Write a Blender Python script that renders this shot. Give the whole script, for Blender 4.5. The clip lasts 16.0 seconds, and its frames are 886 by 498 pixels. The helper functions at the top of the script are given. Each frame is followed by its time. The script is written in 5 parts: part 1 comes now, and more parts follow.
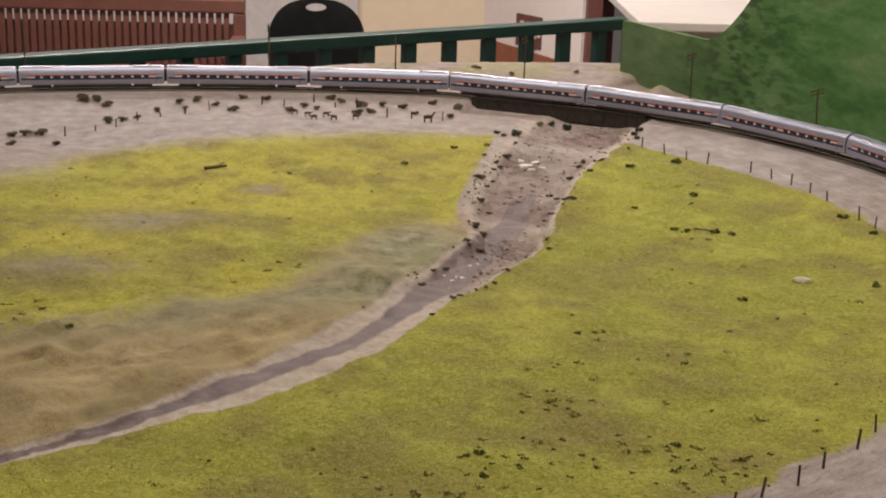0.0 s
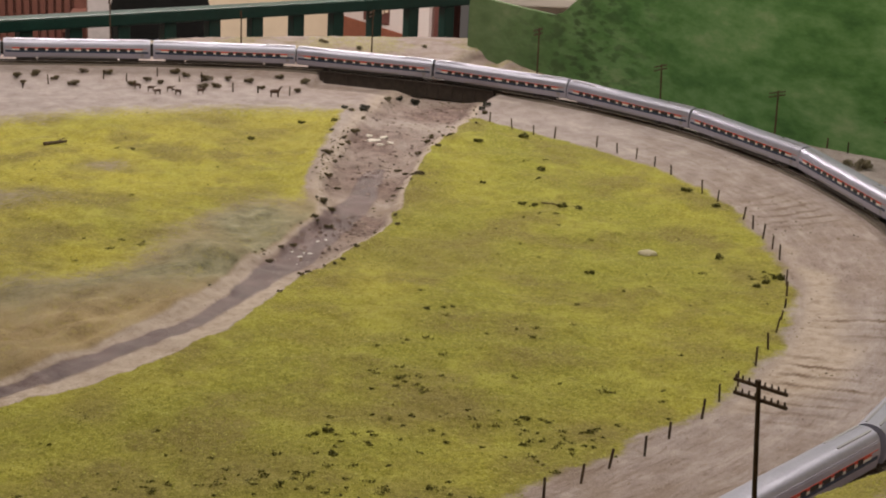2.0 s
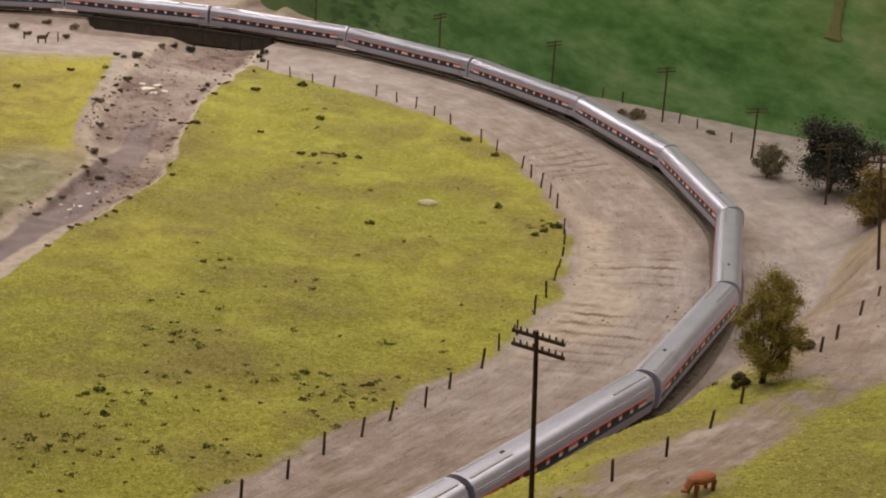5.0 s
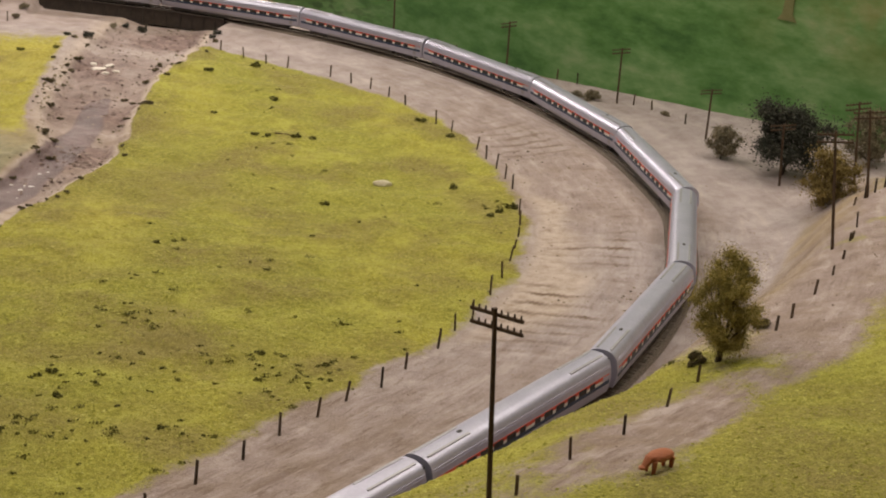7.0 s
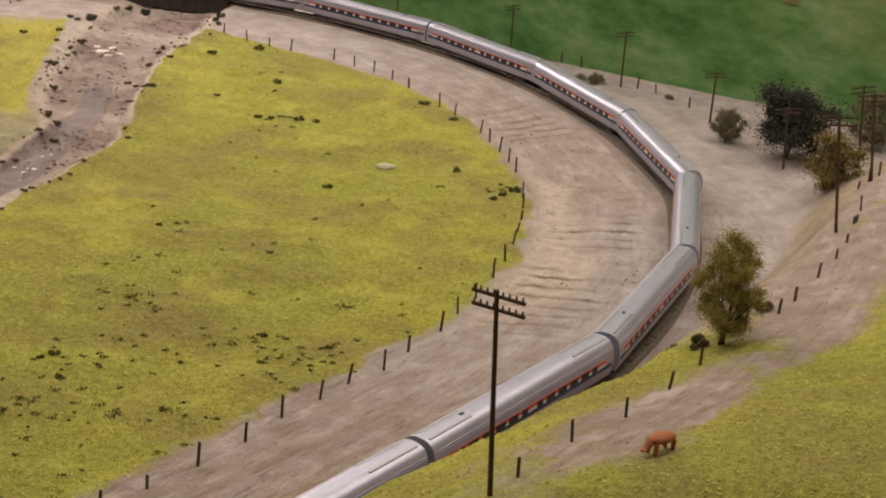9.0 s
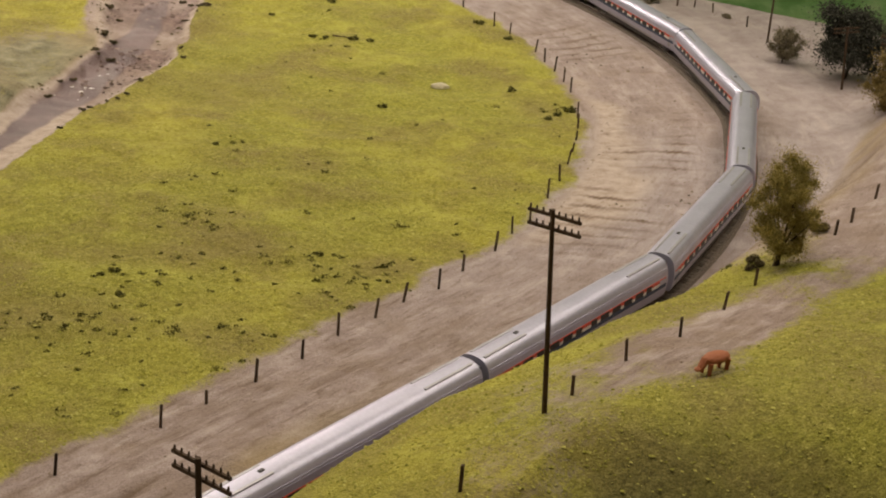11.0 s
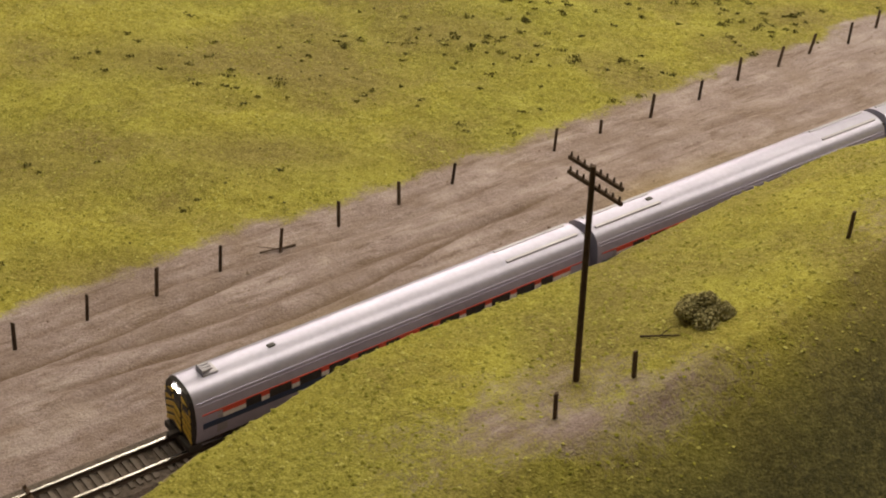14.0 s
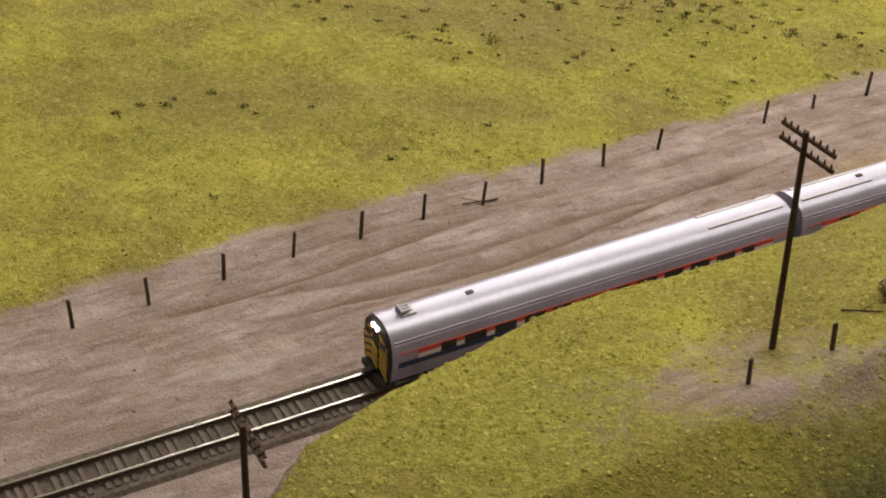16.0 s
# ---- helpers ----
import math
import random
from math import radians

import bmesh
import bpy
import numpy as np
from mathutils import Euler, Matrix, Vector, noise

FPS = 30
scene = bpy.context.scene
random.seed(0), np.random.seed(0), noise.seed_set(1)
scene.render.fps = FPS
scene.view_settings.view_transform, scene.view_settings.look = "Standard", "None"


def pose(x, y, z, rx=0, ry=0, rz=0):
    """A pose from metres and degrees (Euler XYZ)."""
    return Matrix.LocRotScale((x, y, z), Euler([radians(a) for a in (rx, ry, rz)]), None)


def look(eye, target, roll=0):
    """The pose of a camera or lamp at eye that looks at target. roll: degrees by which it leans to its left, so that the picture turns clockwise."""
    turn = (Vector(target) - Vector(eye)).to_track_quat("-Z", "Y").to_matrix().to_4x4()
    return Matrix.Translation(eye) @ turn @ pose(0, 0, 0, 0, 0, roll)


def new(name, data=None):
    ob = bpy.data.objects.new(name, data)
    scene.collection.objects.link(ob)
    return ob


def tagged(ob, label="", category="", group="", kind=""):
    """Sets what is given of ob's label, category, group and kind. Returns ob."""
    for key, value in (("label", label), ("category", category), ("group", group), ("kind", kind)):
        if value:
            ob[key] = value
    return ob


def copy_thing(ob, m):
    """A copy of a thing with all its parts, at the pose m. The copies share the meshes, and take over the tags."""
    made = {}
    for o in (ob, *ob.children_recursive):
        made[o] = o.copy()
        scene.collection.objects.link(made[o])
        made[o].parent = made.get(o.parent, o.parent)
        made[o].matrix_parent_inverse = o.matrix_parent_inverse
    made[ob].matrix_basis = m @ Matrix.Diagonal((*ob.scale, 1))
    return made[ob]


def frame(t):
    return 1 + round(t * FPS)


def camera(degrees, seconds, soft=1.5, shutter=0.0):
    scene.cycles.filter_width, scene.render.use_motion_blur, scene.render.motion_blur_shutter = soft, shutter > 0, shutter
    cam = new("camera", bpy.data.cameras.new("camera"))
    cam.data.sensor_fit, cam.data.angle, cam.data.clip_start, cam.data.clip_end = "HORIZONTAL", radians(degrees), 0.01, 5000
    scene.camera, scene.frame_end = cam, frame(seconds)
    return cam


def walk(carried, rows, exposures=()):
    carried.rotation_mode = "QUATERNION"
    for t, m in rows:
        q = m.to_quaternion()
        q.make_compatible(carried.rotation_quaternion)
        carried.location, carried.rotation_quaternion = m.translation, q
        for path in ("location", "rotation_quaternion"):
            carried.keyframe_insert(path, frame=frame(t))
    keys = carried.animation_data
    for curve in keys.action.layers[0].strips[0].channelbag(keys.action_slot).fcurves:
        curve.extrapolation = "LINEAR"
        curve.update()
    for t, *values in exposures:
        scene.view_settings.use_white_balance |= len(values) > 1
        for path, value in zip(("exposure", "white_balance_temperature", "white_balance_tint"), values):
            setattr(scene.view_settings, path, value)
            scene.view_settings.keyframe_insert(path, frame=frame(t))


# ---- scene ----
cam = camera(33.1, 16.0, soft=2.0)
METRES, EYE, TILT, LEAN, TURN = 1.3, 0.6, -18.0, 0.0, 0.0
PATH = [
    (0, (0.077, -0.244, 0.631), (0.146, 1.667, 0.048), 1.7),
    (0.5, (0.079, -0.239, 0.63), (0.176, 1.666, 0.03), 1.7),
    (1, (0.08, -0.237, 0.629), (0.23, 1.663, 0.022), 2.0),
    (1.5, (0.08, -0.233, 0.628), (0.304, 1.661, 0.023), 2.6),
    (2, (0.081, -0.23, 0.626), (0.35, 1.656, 0.02), 3.0),
    (2.5, (0.082, -0.225, 0.624), (0.408, 1.651, 0.011), 3.4),
    (3, (0.084, -0.218, 0.622), (0.451, 1.649, 0.006), 3.7),
    (3.5, (0.085, -0.214, 0.619), (0.512, 1.64, 0.0), 4.4),
    (4, (0.088, -0.21, 0.619), (0.562, 1.627, -0.012), 4.7),
    (4.5, (0.089, -0.209, 0.62), (0.605, 1.612, -0.026), 5.0),
    (4.7, (0.091, -0.208, 0.62), (0.623, 1.607, -0.028), 5.1),
    (6.8, (0.09, -0.201, 0.613), (0.702, 1.584, -0.05), 5.7),
    (7, (0.09, -0.201, 0.613), (0.703, 1.583, -0.052), 5.8),
    (7.5, (0.091, -0.2, 0.613), (0.7, 1.583, -0.056), 5.6),
    (8, (0.092, -0.199, 0.611), (0.703, 1.581, -0.066), 5.8),
    (10.3, (0.09, -0.203, 0.612), (0.67, 1.574, -0.099), 5.6),
    (10.5, (0.089, -0.202, 0.613), (0.655, 1.573, -0.116), 5.5),
    (11, (0.088, -0.205, 0.612), (0.626, 1.552, -0.178), 5.4),
    (11.1, (0.09, -0.204, 0.609), (0.614, 1.553, -0.189), 5.4),
    (11.5, (0.089, -0.207, 0.61), (0.558, 1.541, -0.241), 4.9),
    (12, (0.089, -0.206, 0.608), (0.484, 1.542, -0.279), 4.3),
    (12.5, (0.086, -0.213, 0.606), (0.403, 1.533, -0.315), 4.4),
    (13, (0.084, -0.216, 0.603), (0.303, 1.516, -0.372), 4.0),
    (13.5, (0.083, -0.221, 0.6), (0.189, 1.474, -0.457), 3.6),
    (14, (0.081, -0.224, 0.598), (0.113, 1.441, -0.509), 3.6),
    (14.5, (0.08, -0.228, 0.597), (0.046, 1.428, -0.523), 3.2),
    (15, (0.077, -0.233, 0.595), (-0.016, 1.417, -0.532), 3.5),
    (15.5, (0.078, -0.236, 0.594), (-0.101, 1.399, -0.545), 2.5),
    (16, (0.077, -0.239, 0.594), (-0.144, 1.383, -0.555), 2.6),
]
walk(cam, [(t, look(eye, target, roll)) for t, eye, target, roll in PATH],
     exposures=[(0.0, -0.33, 6500, 10), (3.0, -0.37, 6600, 10), (7.0, -0.15, 6750, 10), (11.0, -0.20, 7150, 10), (13.0, -0.06, 7250, 10), (16.0, 0.2, 6600, 10)])

# ---- light: a closed room lit by ceiling lamps over the layout ----
world = bpy.data.worlds.new("world")
scene.world = world
world.use_nodes = True
world.node_tree.nodes["Background"].inputs[0].default_value = (1.0, 0.86, 0.78, 1)
world.node_tree.nodes["Background"].inputs[1].default_value = 0.12


def lamp(name, x, y, z, sx, sy, watts, colour=(1.0, 0.92, 0.80)):
    data = bpy.data.lights.new(name, "AREA")
    data.shape, data.size, data.size_y, data.energy, data.color = "RECTANGLE", sx, sy, watts, colour
    ob = new(name, data)
    ob.matrix_world = pose(x, y, z)
    return ob


lamp("ceiling_lamp", 0.1, 0.75, 1.62, 2.2, 0.3, 17)
lamp("ceiling_lamp", 0.2, 2.5, 1.62, 2.4, 0.3, 29)
lamp("ceiling_lamp", 1.75, 1.5, 1.55, 0.35, 1.5, 15)
lamp("ceiling_lamp", -0.3, 5.2, 1.6, 2.6, 0.5, 160, (1.0, 0.9, 0.82))


# ---- materials ----
def mat(name, rough=0.8, metal=0.0):
    m = bpy.data.materials.new(name)
    m.use_nodes = True
    b = m.node_tree.nodes["Principled BSDF"]
    b.inputs["Roughness"].default_value, b.inputs["Metallic"].default_value = rough, metal
    return m, m.node_tree, b


def node(nt, kind, **sets):
    n = nt.nodes.new(kind)
    for k, v in sets.items():
        n.inputs[k].default_value = v
    return n


def coords(nt):
    return nt.nodes.new("ShaderNodeTexCoord").outputs["Object"]


def noise_tex(nt, scale, detail=4.0, rough=0.6, vec=None):
    n = node(nt, "ShaderNodeTexNoise", Scale=scale, Detail=detail, Roughness=rough)
    nt.links.new(vec or coords(nt), n.inputs["Vector"])
    return n.outputs["Fac"]


def ramp(nt, fac, *stops):
    n = nt.nodes.new("ShaderNodeValToRGB")
    e = n.color_ramp.elements
    while len(e) < len(stops):
        e.new(0.5)
    for el, (p, c) in zip(e, stops):
        el.position, el.color = p, (*c, 1) if len(c) == 3 else c
    nt.links.new(fac, n.inputs[0])
    return n.outputs["Color"]


def mix(nt, fac, a, b, mode="MIX"):
    n = nt.nodes.new("ShaderNodeMix")
    n.data_type, n.blend_type = "RGBA", mode
    for sock, v in ((n.inputs[0], fac), (n.inputs[6], a), (n.inputs[7], b)):
        if isinstance(v, (int, float)):
            sock.default_value = v
        elif isinstance(v, tuple):
            sock.default_value = (*v, 1)
        else:
            nt.links.new(v, sock)
    return n.outputs[2]


def maths(nt, op, a, b=0.0, clamp=False):
    n = nt.nodes.new("ShaderNodeMath")
    n.operation, n.use_clamp = op, clamp
    for sock, v in zip(n.inputs, (a, b)):
        if isinstance(v, (int, float)):
            sock.default_value = v
        else:
            nt.links.new(v, sock)
    return n.outputs[0]


def attr(nt, name):
    n = nt.nodes.new("ShaderNodeAttribute")
    n.attribute_name = name
    return n.outputs["Fac"]


def bump(nt, b, height, strength, dist):
    n = node(nt, "ShaderNodeBump", Strength=strength, Distance=dist)
    nt.links.new(height, n.inputs["Height"])
    nt.links.new(n.outputs[0], b.inputs["Normal"])


def speckled(name, dark, light, scale, rough=0.8, metal=0.0, bumpy=0.3, dist=0.001, spread=(0.3, 0.7), island=False):
    """A surface whose colour runs between two tones, at two scales."""
    m, nt, b = mat(name, rough, metal)
    fac = maths(nt, "ADD", maths(nt, "MULTIPLY", noise_tex(nt, scale), 0.6), maths(nt, "MULTIPLY", noise_tex(nt, scale * 9, 2), 0.4))
    if island:
        info = nt.nodes.new("ShaderNodeObjectInfo").outputs["Random"]
        fac = maths(nt, "ADD", fac, maths(nt, "MULTIPLY", maths(nt, "SUBTRACT", info, 0.5), 0.35))
    nt.links.new(ramp(nt, fac, (spread[0], dark), (spread[1], light)), b.inputs["Base Color"])
    if bumpy:
        bump(nt, b, noise_tex(nt, scale * 6, 3), bumpy, dist)
    return m


def terrain_material():
    m, nt, b = mat("scenery", 0.95)
    fine, mid, big = noise_tex(nt, 620, 3), noise_tex(nt, 90, 4), noise_tex(nt, 9, 3)
    dirt = ramp(nt, maths(nt, "ADD", maths(nt, "MULTIPLY", fine, 0.4), maths(nt, "MULTIPLY", noise_tex(nt, 34, 7, 0.68), 0.6)),
                (0.33, (0.185, 0.132, 0.112)), (0.5, (0.355, 0.278, 0.262)), (0.67, (0.51, 0.43, 0.42)))
    dirt = mix(nt, ramp(nt, noise_tex(nt, 14, 7, 0.68), (0.50, (0, 0, 0)), (0.64, (0.55, 0.55, 0.55))), dirt, (0.26, 0.185, 0.125))
    grey = ramp(nt, maths(nt, "ADD", maths(nt, "MULTIPLY", fine, 0.3), maths(nt, "MULTIPLY", noise_tex(nt, 26, 7, 0.68), 0.7)), (0.32, (0.25, 0.205, 0.203)), (0.5, (0.40, 0.342, 0.347)), (0.68, (0.545, 0.487, 0.50)))
    dirt = mix(nt, attr(nt, "grey"), dirt, grey)
    way = nt.nodes.new("ShaderNodeCombineXYZ")
    nt.links.new(maths(nt, "MULTIPLY", attr(nt, "along"), 6 * 0.22), way.inputs[0])
    nt.links.new(maths(nt, "MULTIPLY", attr(nt, "across"), 2.0), way.inputs[1])
    streak = noise_tex(nt, 42, 7, 0.66, way.outputs[0])
    busy = maths(nt, "SUBTRACT", 1.0, attr(nt, "calm"))
    dirt = mix(nt, maths(nt, "MULTIPLY", busy, ramp(nt, streak, (0.47, (0, 0, 0)), (0.60, (0.8, 0.8, 0.8)))), dirt, mix(nt, fine, (0.20, 0.145, 0.118), (0.35, 0.272, 0.24)))
    thin = noise_tex(nt, 130, 6, 0.7, way.outputs[0])
    dirt = mix(nt, maths(nt, "MULTIPLY", busy, ramp(nt, thin, (0.53, (0, 0, 0)), (0.64, (0.75, 0.75, 0.75)))), dirt, (0.185, 0.13, 0.098))
    dirt = mix(nt, maths(nt, "MULTIPLY", busy, ramp(nt, thin, (0.34, (0.5, 0.5, 0.5)), (0.44, (0, 0, 0)))), dirt, (0.52, 0.44, 0.41))
    dirt = mix(nt, ramp(nt, streak, (0.33, (0.55, 0.55, 0.55)), (0.45, (0, 0, 0))), dirt, (0.54, 0.465, 0.445))
    tan = ramp(nt, noise_tex(nt, 60, 6, 0.7), (0.3, (0.36, 0.275, 0.215)), (0.5, (0.50, 0.41, 0.355)), (0.7, (0.60, 0.515, 0.465)))
    dirt = mix(nt, attr(nt, "pale"), dirt, tan)
    grain = maths(nt, "ADD", maths(nt, "MULTIPLY", fine, 0.5), maths(nt, "MULTIPLY", noise_tex(nt, 170, 5, 0.7), 0.5))
    green = ramp(nt, grain, (0.36, (0.135, 0.134, 0.014)), (0.5, (0.292, 0.286, 0.036)), (0.64, (0.465, 0.445, 0.09)))
    yellow = ramp(nt, grain, (0.35, (0.26, 0.225, 0.022)), (0.5, (0.435, 0.385, 0.05)), (0.65, (0.57, 0.52, 0.11)))
    olive = ramp(nt, grain, (0.35, (0.11, 0.09, 0.02)), (0.5, (0.225, 0.185, 0.048)), (0.65, (0.35, 0.295, 0.09)))
    turf = mix(nt, attr(nt, "yellow"), green, yellow)
    turf = mix(nt, ramp(nt, noise_tex(nt, 10, 5, 0.62), (0.50, (0, 0, 0)), (0.66, (0.65, 0.65, 0.65))), turf, mix(nt, grain, (0.36, 0.35, 0.04), (0.54, 0.51, 0.105)))
    turf = mix(nt, attr(nt, "worn"), turf, olive)
    turf = mix(nt, ramp(nt, noise_tex(nt, 7, 5, 0.62), (0.47, (0, 0, 0)), (0.63, (0.85, 0.85, 0.85))), turf, olive)
    # darkened turf: paints the shade on the hill's falling near slope
    shaded_turf = ramp(nt, grain, (0.36, (0.025, 0.024, 0.007)), (0.5, (0.065, 0.061, 0.019)), (0.66, (0.165, 0.15, 0.055)))
    turf = mix(nt, ramp(nt, noise_tex(nt, 30, 6, 0.68), (0.50, (0, 0, 0)), (0.68, (0.55, 0.55, 0.55))), turf, mix(nt, fine, (0.16, 0.145, 0.02), (0.29, 0.25, 0.05)))
    turf = mix(nt, attr(nt, "slope_shade"), turf, shaded_turf)
    edge = maths(nt, "ADD", attr(nt, "grass"), maths(nt, "MULTIPLY", maths(nt, "SUBTRACT", maths(nt, "ADD", maths(nt, "MULTIPLY", fine, 0.5), maths(nt, "MULTIPLY", mid, 0.5)), 0.5), 1.6))
    mask = ramp(nt, edge, (0.26, (0, 0, 0)), (0.80, (1, 1, 1)))
    khaki = ramp(nt, maths(nt, "ADD", maths(nt, "MULTIPLY", fine, 0.35), maths(nt, "MULTIPLY", noise_tex(nt, 16, 7, 0.68), 0.65)),
                 (0.36, (0.18, 0.125, 0.06)), (0.5, (0.38, 0.285, 0.155)), (0.64, (0.52, 0.41, 0.25)))
    khaki = mix(nt, ramp(nt, noise_tex(nt, 8, 5), (0.50, (0, 0, 0)), (0.66, (0.6, 0.6, 0.6))), khaki, (0.14, 0.115, 0.055))
    ashen = ramp(nt, maths(nt, "ADD", maths(nt, "MULTIPLY", fine, 0.3), maths(nt, "MULTIPLY", noise_tex(nt, 22, 6, 0.66), 0.7)),
                 (0.38, (0.125, 0.118, 0.07)), (0.5, (0.255, 0.235, 0.15)), (0.62, (0.40, 0.37, 0.26)))
    khaki = mix(nt, attr(nt, "ash"), khaki, ashen)
    dirt = mix(nt, attr(nt, "dry"), dirt, khaki)
    # shade of the grooves and gullies, put into the dirt's colour
    dirt = mix(nt, attr(nt, "groove_shade"), dirt, (0.15, 0.095, 0.06))
    base = mix(nt, mask, dirt, turf)
    mud = ramp(nt, noise_tex(nt, 45, 6, 0.68), (0.36, (0.095, 0.053, 0.050)), (0.5, (0.178, 0.110, 0.103)), (0.66, (0.31, 0.22, 0.20)))
    base = mix(nt, attr(nt, "mud"), base, mud)
    pool = ramp(nt, noise_tex(nt, 20, 4), (0.35, (0.095, 0.057, 0.060)), (0.65, (0.168, 0.110, 0.112)))
    base = mix(nt, attr(nt, "wet"), base, pool)
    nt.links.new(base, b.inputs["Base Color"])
    nt.links.new(maths(nt, "SUBTRACT", 0.95, maths(nt, "MULTIPLY", attr(nt, "wet"), 0.45)), b.inputs["Roughness"])
    bump(nt, b, maths(nt, "ADD", maths(nt, "MULTIPLY", fine, 0.5), maths(nt, "MULTIPLY", noise_tex(nt, 150, 5, 0.7), 1.0)), 0.65, 0.0045)
    return m


SCENERY = terrain_material()
BALLAST = speckled("ballast", (0.045, 0.036, 0.030), (0.26, 0.21, 0.175), 420, 0.95, bumpy=0.8)
TIE = speckled("tie_wood", (0.09, 0.072, 0.062), (0.21, 0.175, 0.15), 120, 0.85, island=True)
RAIL = speckled("rail_side", (0.05, 0.035, 0.028), (0.12, 0.09, 0.07), 150, 0.6, 0.5)
RAILTOP = speckled("rail_head", (0.5, 0.48, 0.46), (0.75, 0.73, 0.7), 60, 0.25, 1.0, 0)
GIRDER = speckled("girder_steel", (0.018, 0.013, 0.011), (0.06, 0.045, 0.037), 70, 0.7)
POLE = speckled("pole_wood", (0.042, 0.025, 0.015), (0.11, 0.066, 0.039), 160, 0.85)
POST = speckled("post_wood", (0.035, 0.022, 0.014), (0.12, 0.08, 0.05), 200, 0.9, island=True)
SILVER = speckled("stainless", (0.41, 0.41, 0.53), (0.52, 0.52, 0.65), 30, 0.40, 0.6, 0.02)
DULL = speckled("dull_roof", (0.34, 0.335, 0.38), (0.46, 0.455, 0.50), 40, 0.45, 0.7, 0.02)
BLACK = speckled("black_plastic", (0.010, 0.009, 0.009), (0.035, 0.03, 0.028), 50, 0.5)
UNDER = speckled("underframe", (0.02, 0.018, 0.017), (0.06, 0.05, 0.045), 200, 0.75)
RED = speckled("stripe_red", (0.50, 0.055, 0.03), (0.62, 0.09, 0.05), 60, 0.45, bumpy=0)
WHITE = speckled("stripe_white", (0.70, 0.69, 0.67), (0.80, 0.79, 0.77), 60, 0.45, bumpy=0)
BLUE = speckled("stripe_blue", (0.016, 0.035, 0.085), (0.028, 0.055, 0.12), 60, 0.45, bumpy=0)
YELLOW = speckled("warning_yellow", (0.62, 0.42, 0.05), (0.75, 0.54, 0.09), 60, 0.5, bumpy=0)
GREENRAIL = speckled("green_paint", (0.005, 0.030, 0.025), (0.012, 0.056, 0.045), 14, 0.4, bumpy=0.1)
BENCHWOOD = speckled("bench_wood", (0.075, 0.026, 0.019), (0.15, 0.058, 0.042), 12, 0.55)
CHAIRBLACK = speckled("chair_plastic", (0.003, 0.003, 0.003), (0.008, 0.008, 0.008), 30, 0.6, bumpy=0.05)
CHAIRBLACK.node_tree.nodes["Principled BSDF"].inputs["Specular IOR Level"].default_value = 0.12
CREAM = speckled("cream_wall", (0.66, 0.54, 0.40), (0.74, 0.62, 0.47), 2, 0.85, bumpy=0.05)
PINKWHITE = speckled("white_wall", (0.70, 0.62, 0.60), (0.78, 0.70, 0.68), 2, 0.85, bumpy=0.05)
GREYWALL = speckled("grey_wall", (0.42, 0.38, 0.38), (0.60, 0.55, 0.55), 3, 0.85, bumpy=0.05)
WAINSCOT = speckled("wainscot", (0.22, 0.065, 0.035), (0.32, 0.11, 0.065), 5, 0.6)
BROWN = speckled("brown_frame", (0.09, 0.03, 0.025), (0.16, 0.06, 0.05), 6, 0.55)
CARPET = speckled("floor_carpet", (0.10, 0.07, 0.06), (0.16, 0.12, 0.10), 30, 0.95)
CEIL = speckled("ceiling_paint", (0.66, 0.64, 0.60), (0.74, 0.72, 0.68), 3, 0.9)
TABLE = speckled("fascia_paint", (0.03, 0.06, 0.04), (0.05, 0.09, 0.06), 8, 0.6)


# ---- helpers for meshes ----
def part(name, bm, material, parent=None, label=""):
    me = bpy.data.meshes.new(name)
    bm.to_mesh(me)
    bm.free()
    me.materials.append(material)
    ob = new(name, me)
    if parent:
        ob.parent = parent
    return tagged(ob, label)


def shade(ob, angle=40):
    me = ob.data
    me.polygons.foreach_set("use_smooth", [True] * len(me.polygons))
    me.set_sharp_from_angle(angle=radians(angle))
    return ob


def box(bm, x0, x1, y0, y1, z0, z1, bevel=0.0):
    r = bmesh.ops.create_cube(bm, size=1, matrix=Matrix.Translation(((x0 + x1) / 2, (y0 + y1) / 2, (z0 + z1) / 2)) @ Matrix.Diagonal((x1 - x0, y1 - y0, z1 - z0, 1)))
    if bevel:
        edges = list({e for v in r["verts"] for e in v.link_edges})
        bmesh.ops.bevel(bm, geom=edges, offset=bevel, segments=2, affect="EDGES", profile=0.6)
    return bm


def rod(bm, a, b, r0, r1=None, n=8):
    a, b = Vector(a), Vector(b)
    m = Matrix.Translation((a + b) / 2) @ (b - a).to_track_quat("Z", "Y").to_matrix().to_4x4()
    bmesh.ops.create_cone(bm, cap_ends=True, segments=n, radius1=r0, radius2=r0 if r1 is None else r1, depth=(b - a).length, matrix=m)
    return bm


def boxed(name, dims, material, parent=None, bevel=0.0, label=""):
    return part(name, box(bmesh.new(), *dims, bevel), material, parent, label)


def thing(name, m, label, category, group="", kind=""):
    ob = new(name)
    ob.empty_display_size = 0.01
    ob.matrix_basis = m
    return tagged(ob, label, category, group, kind)


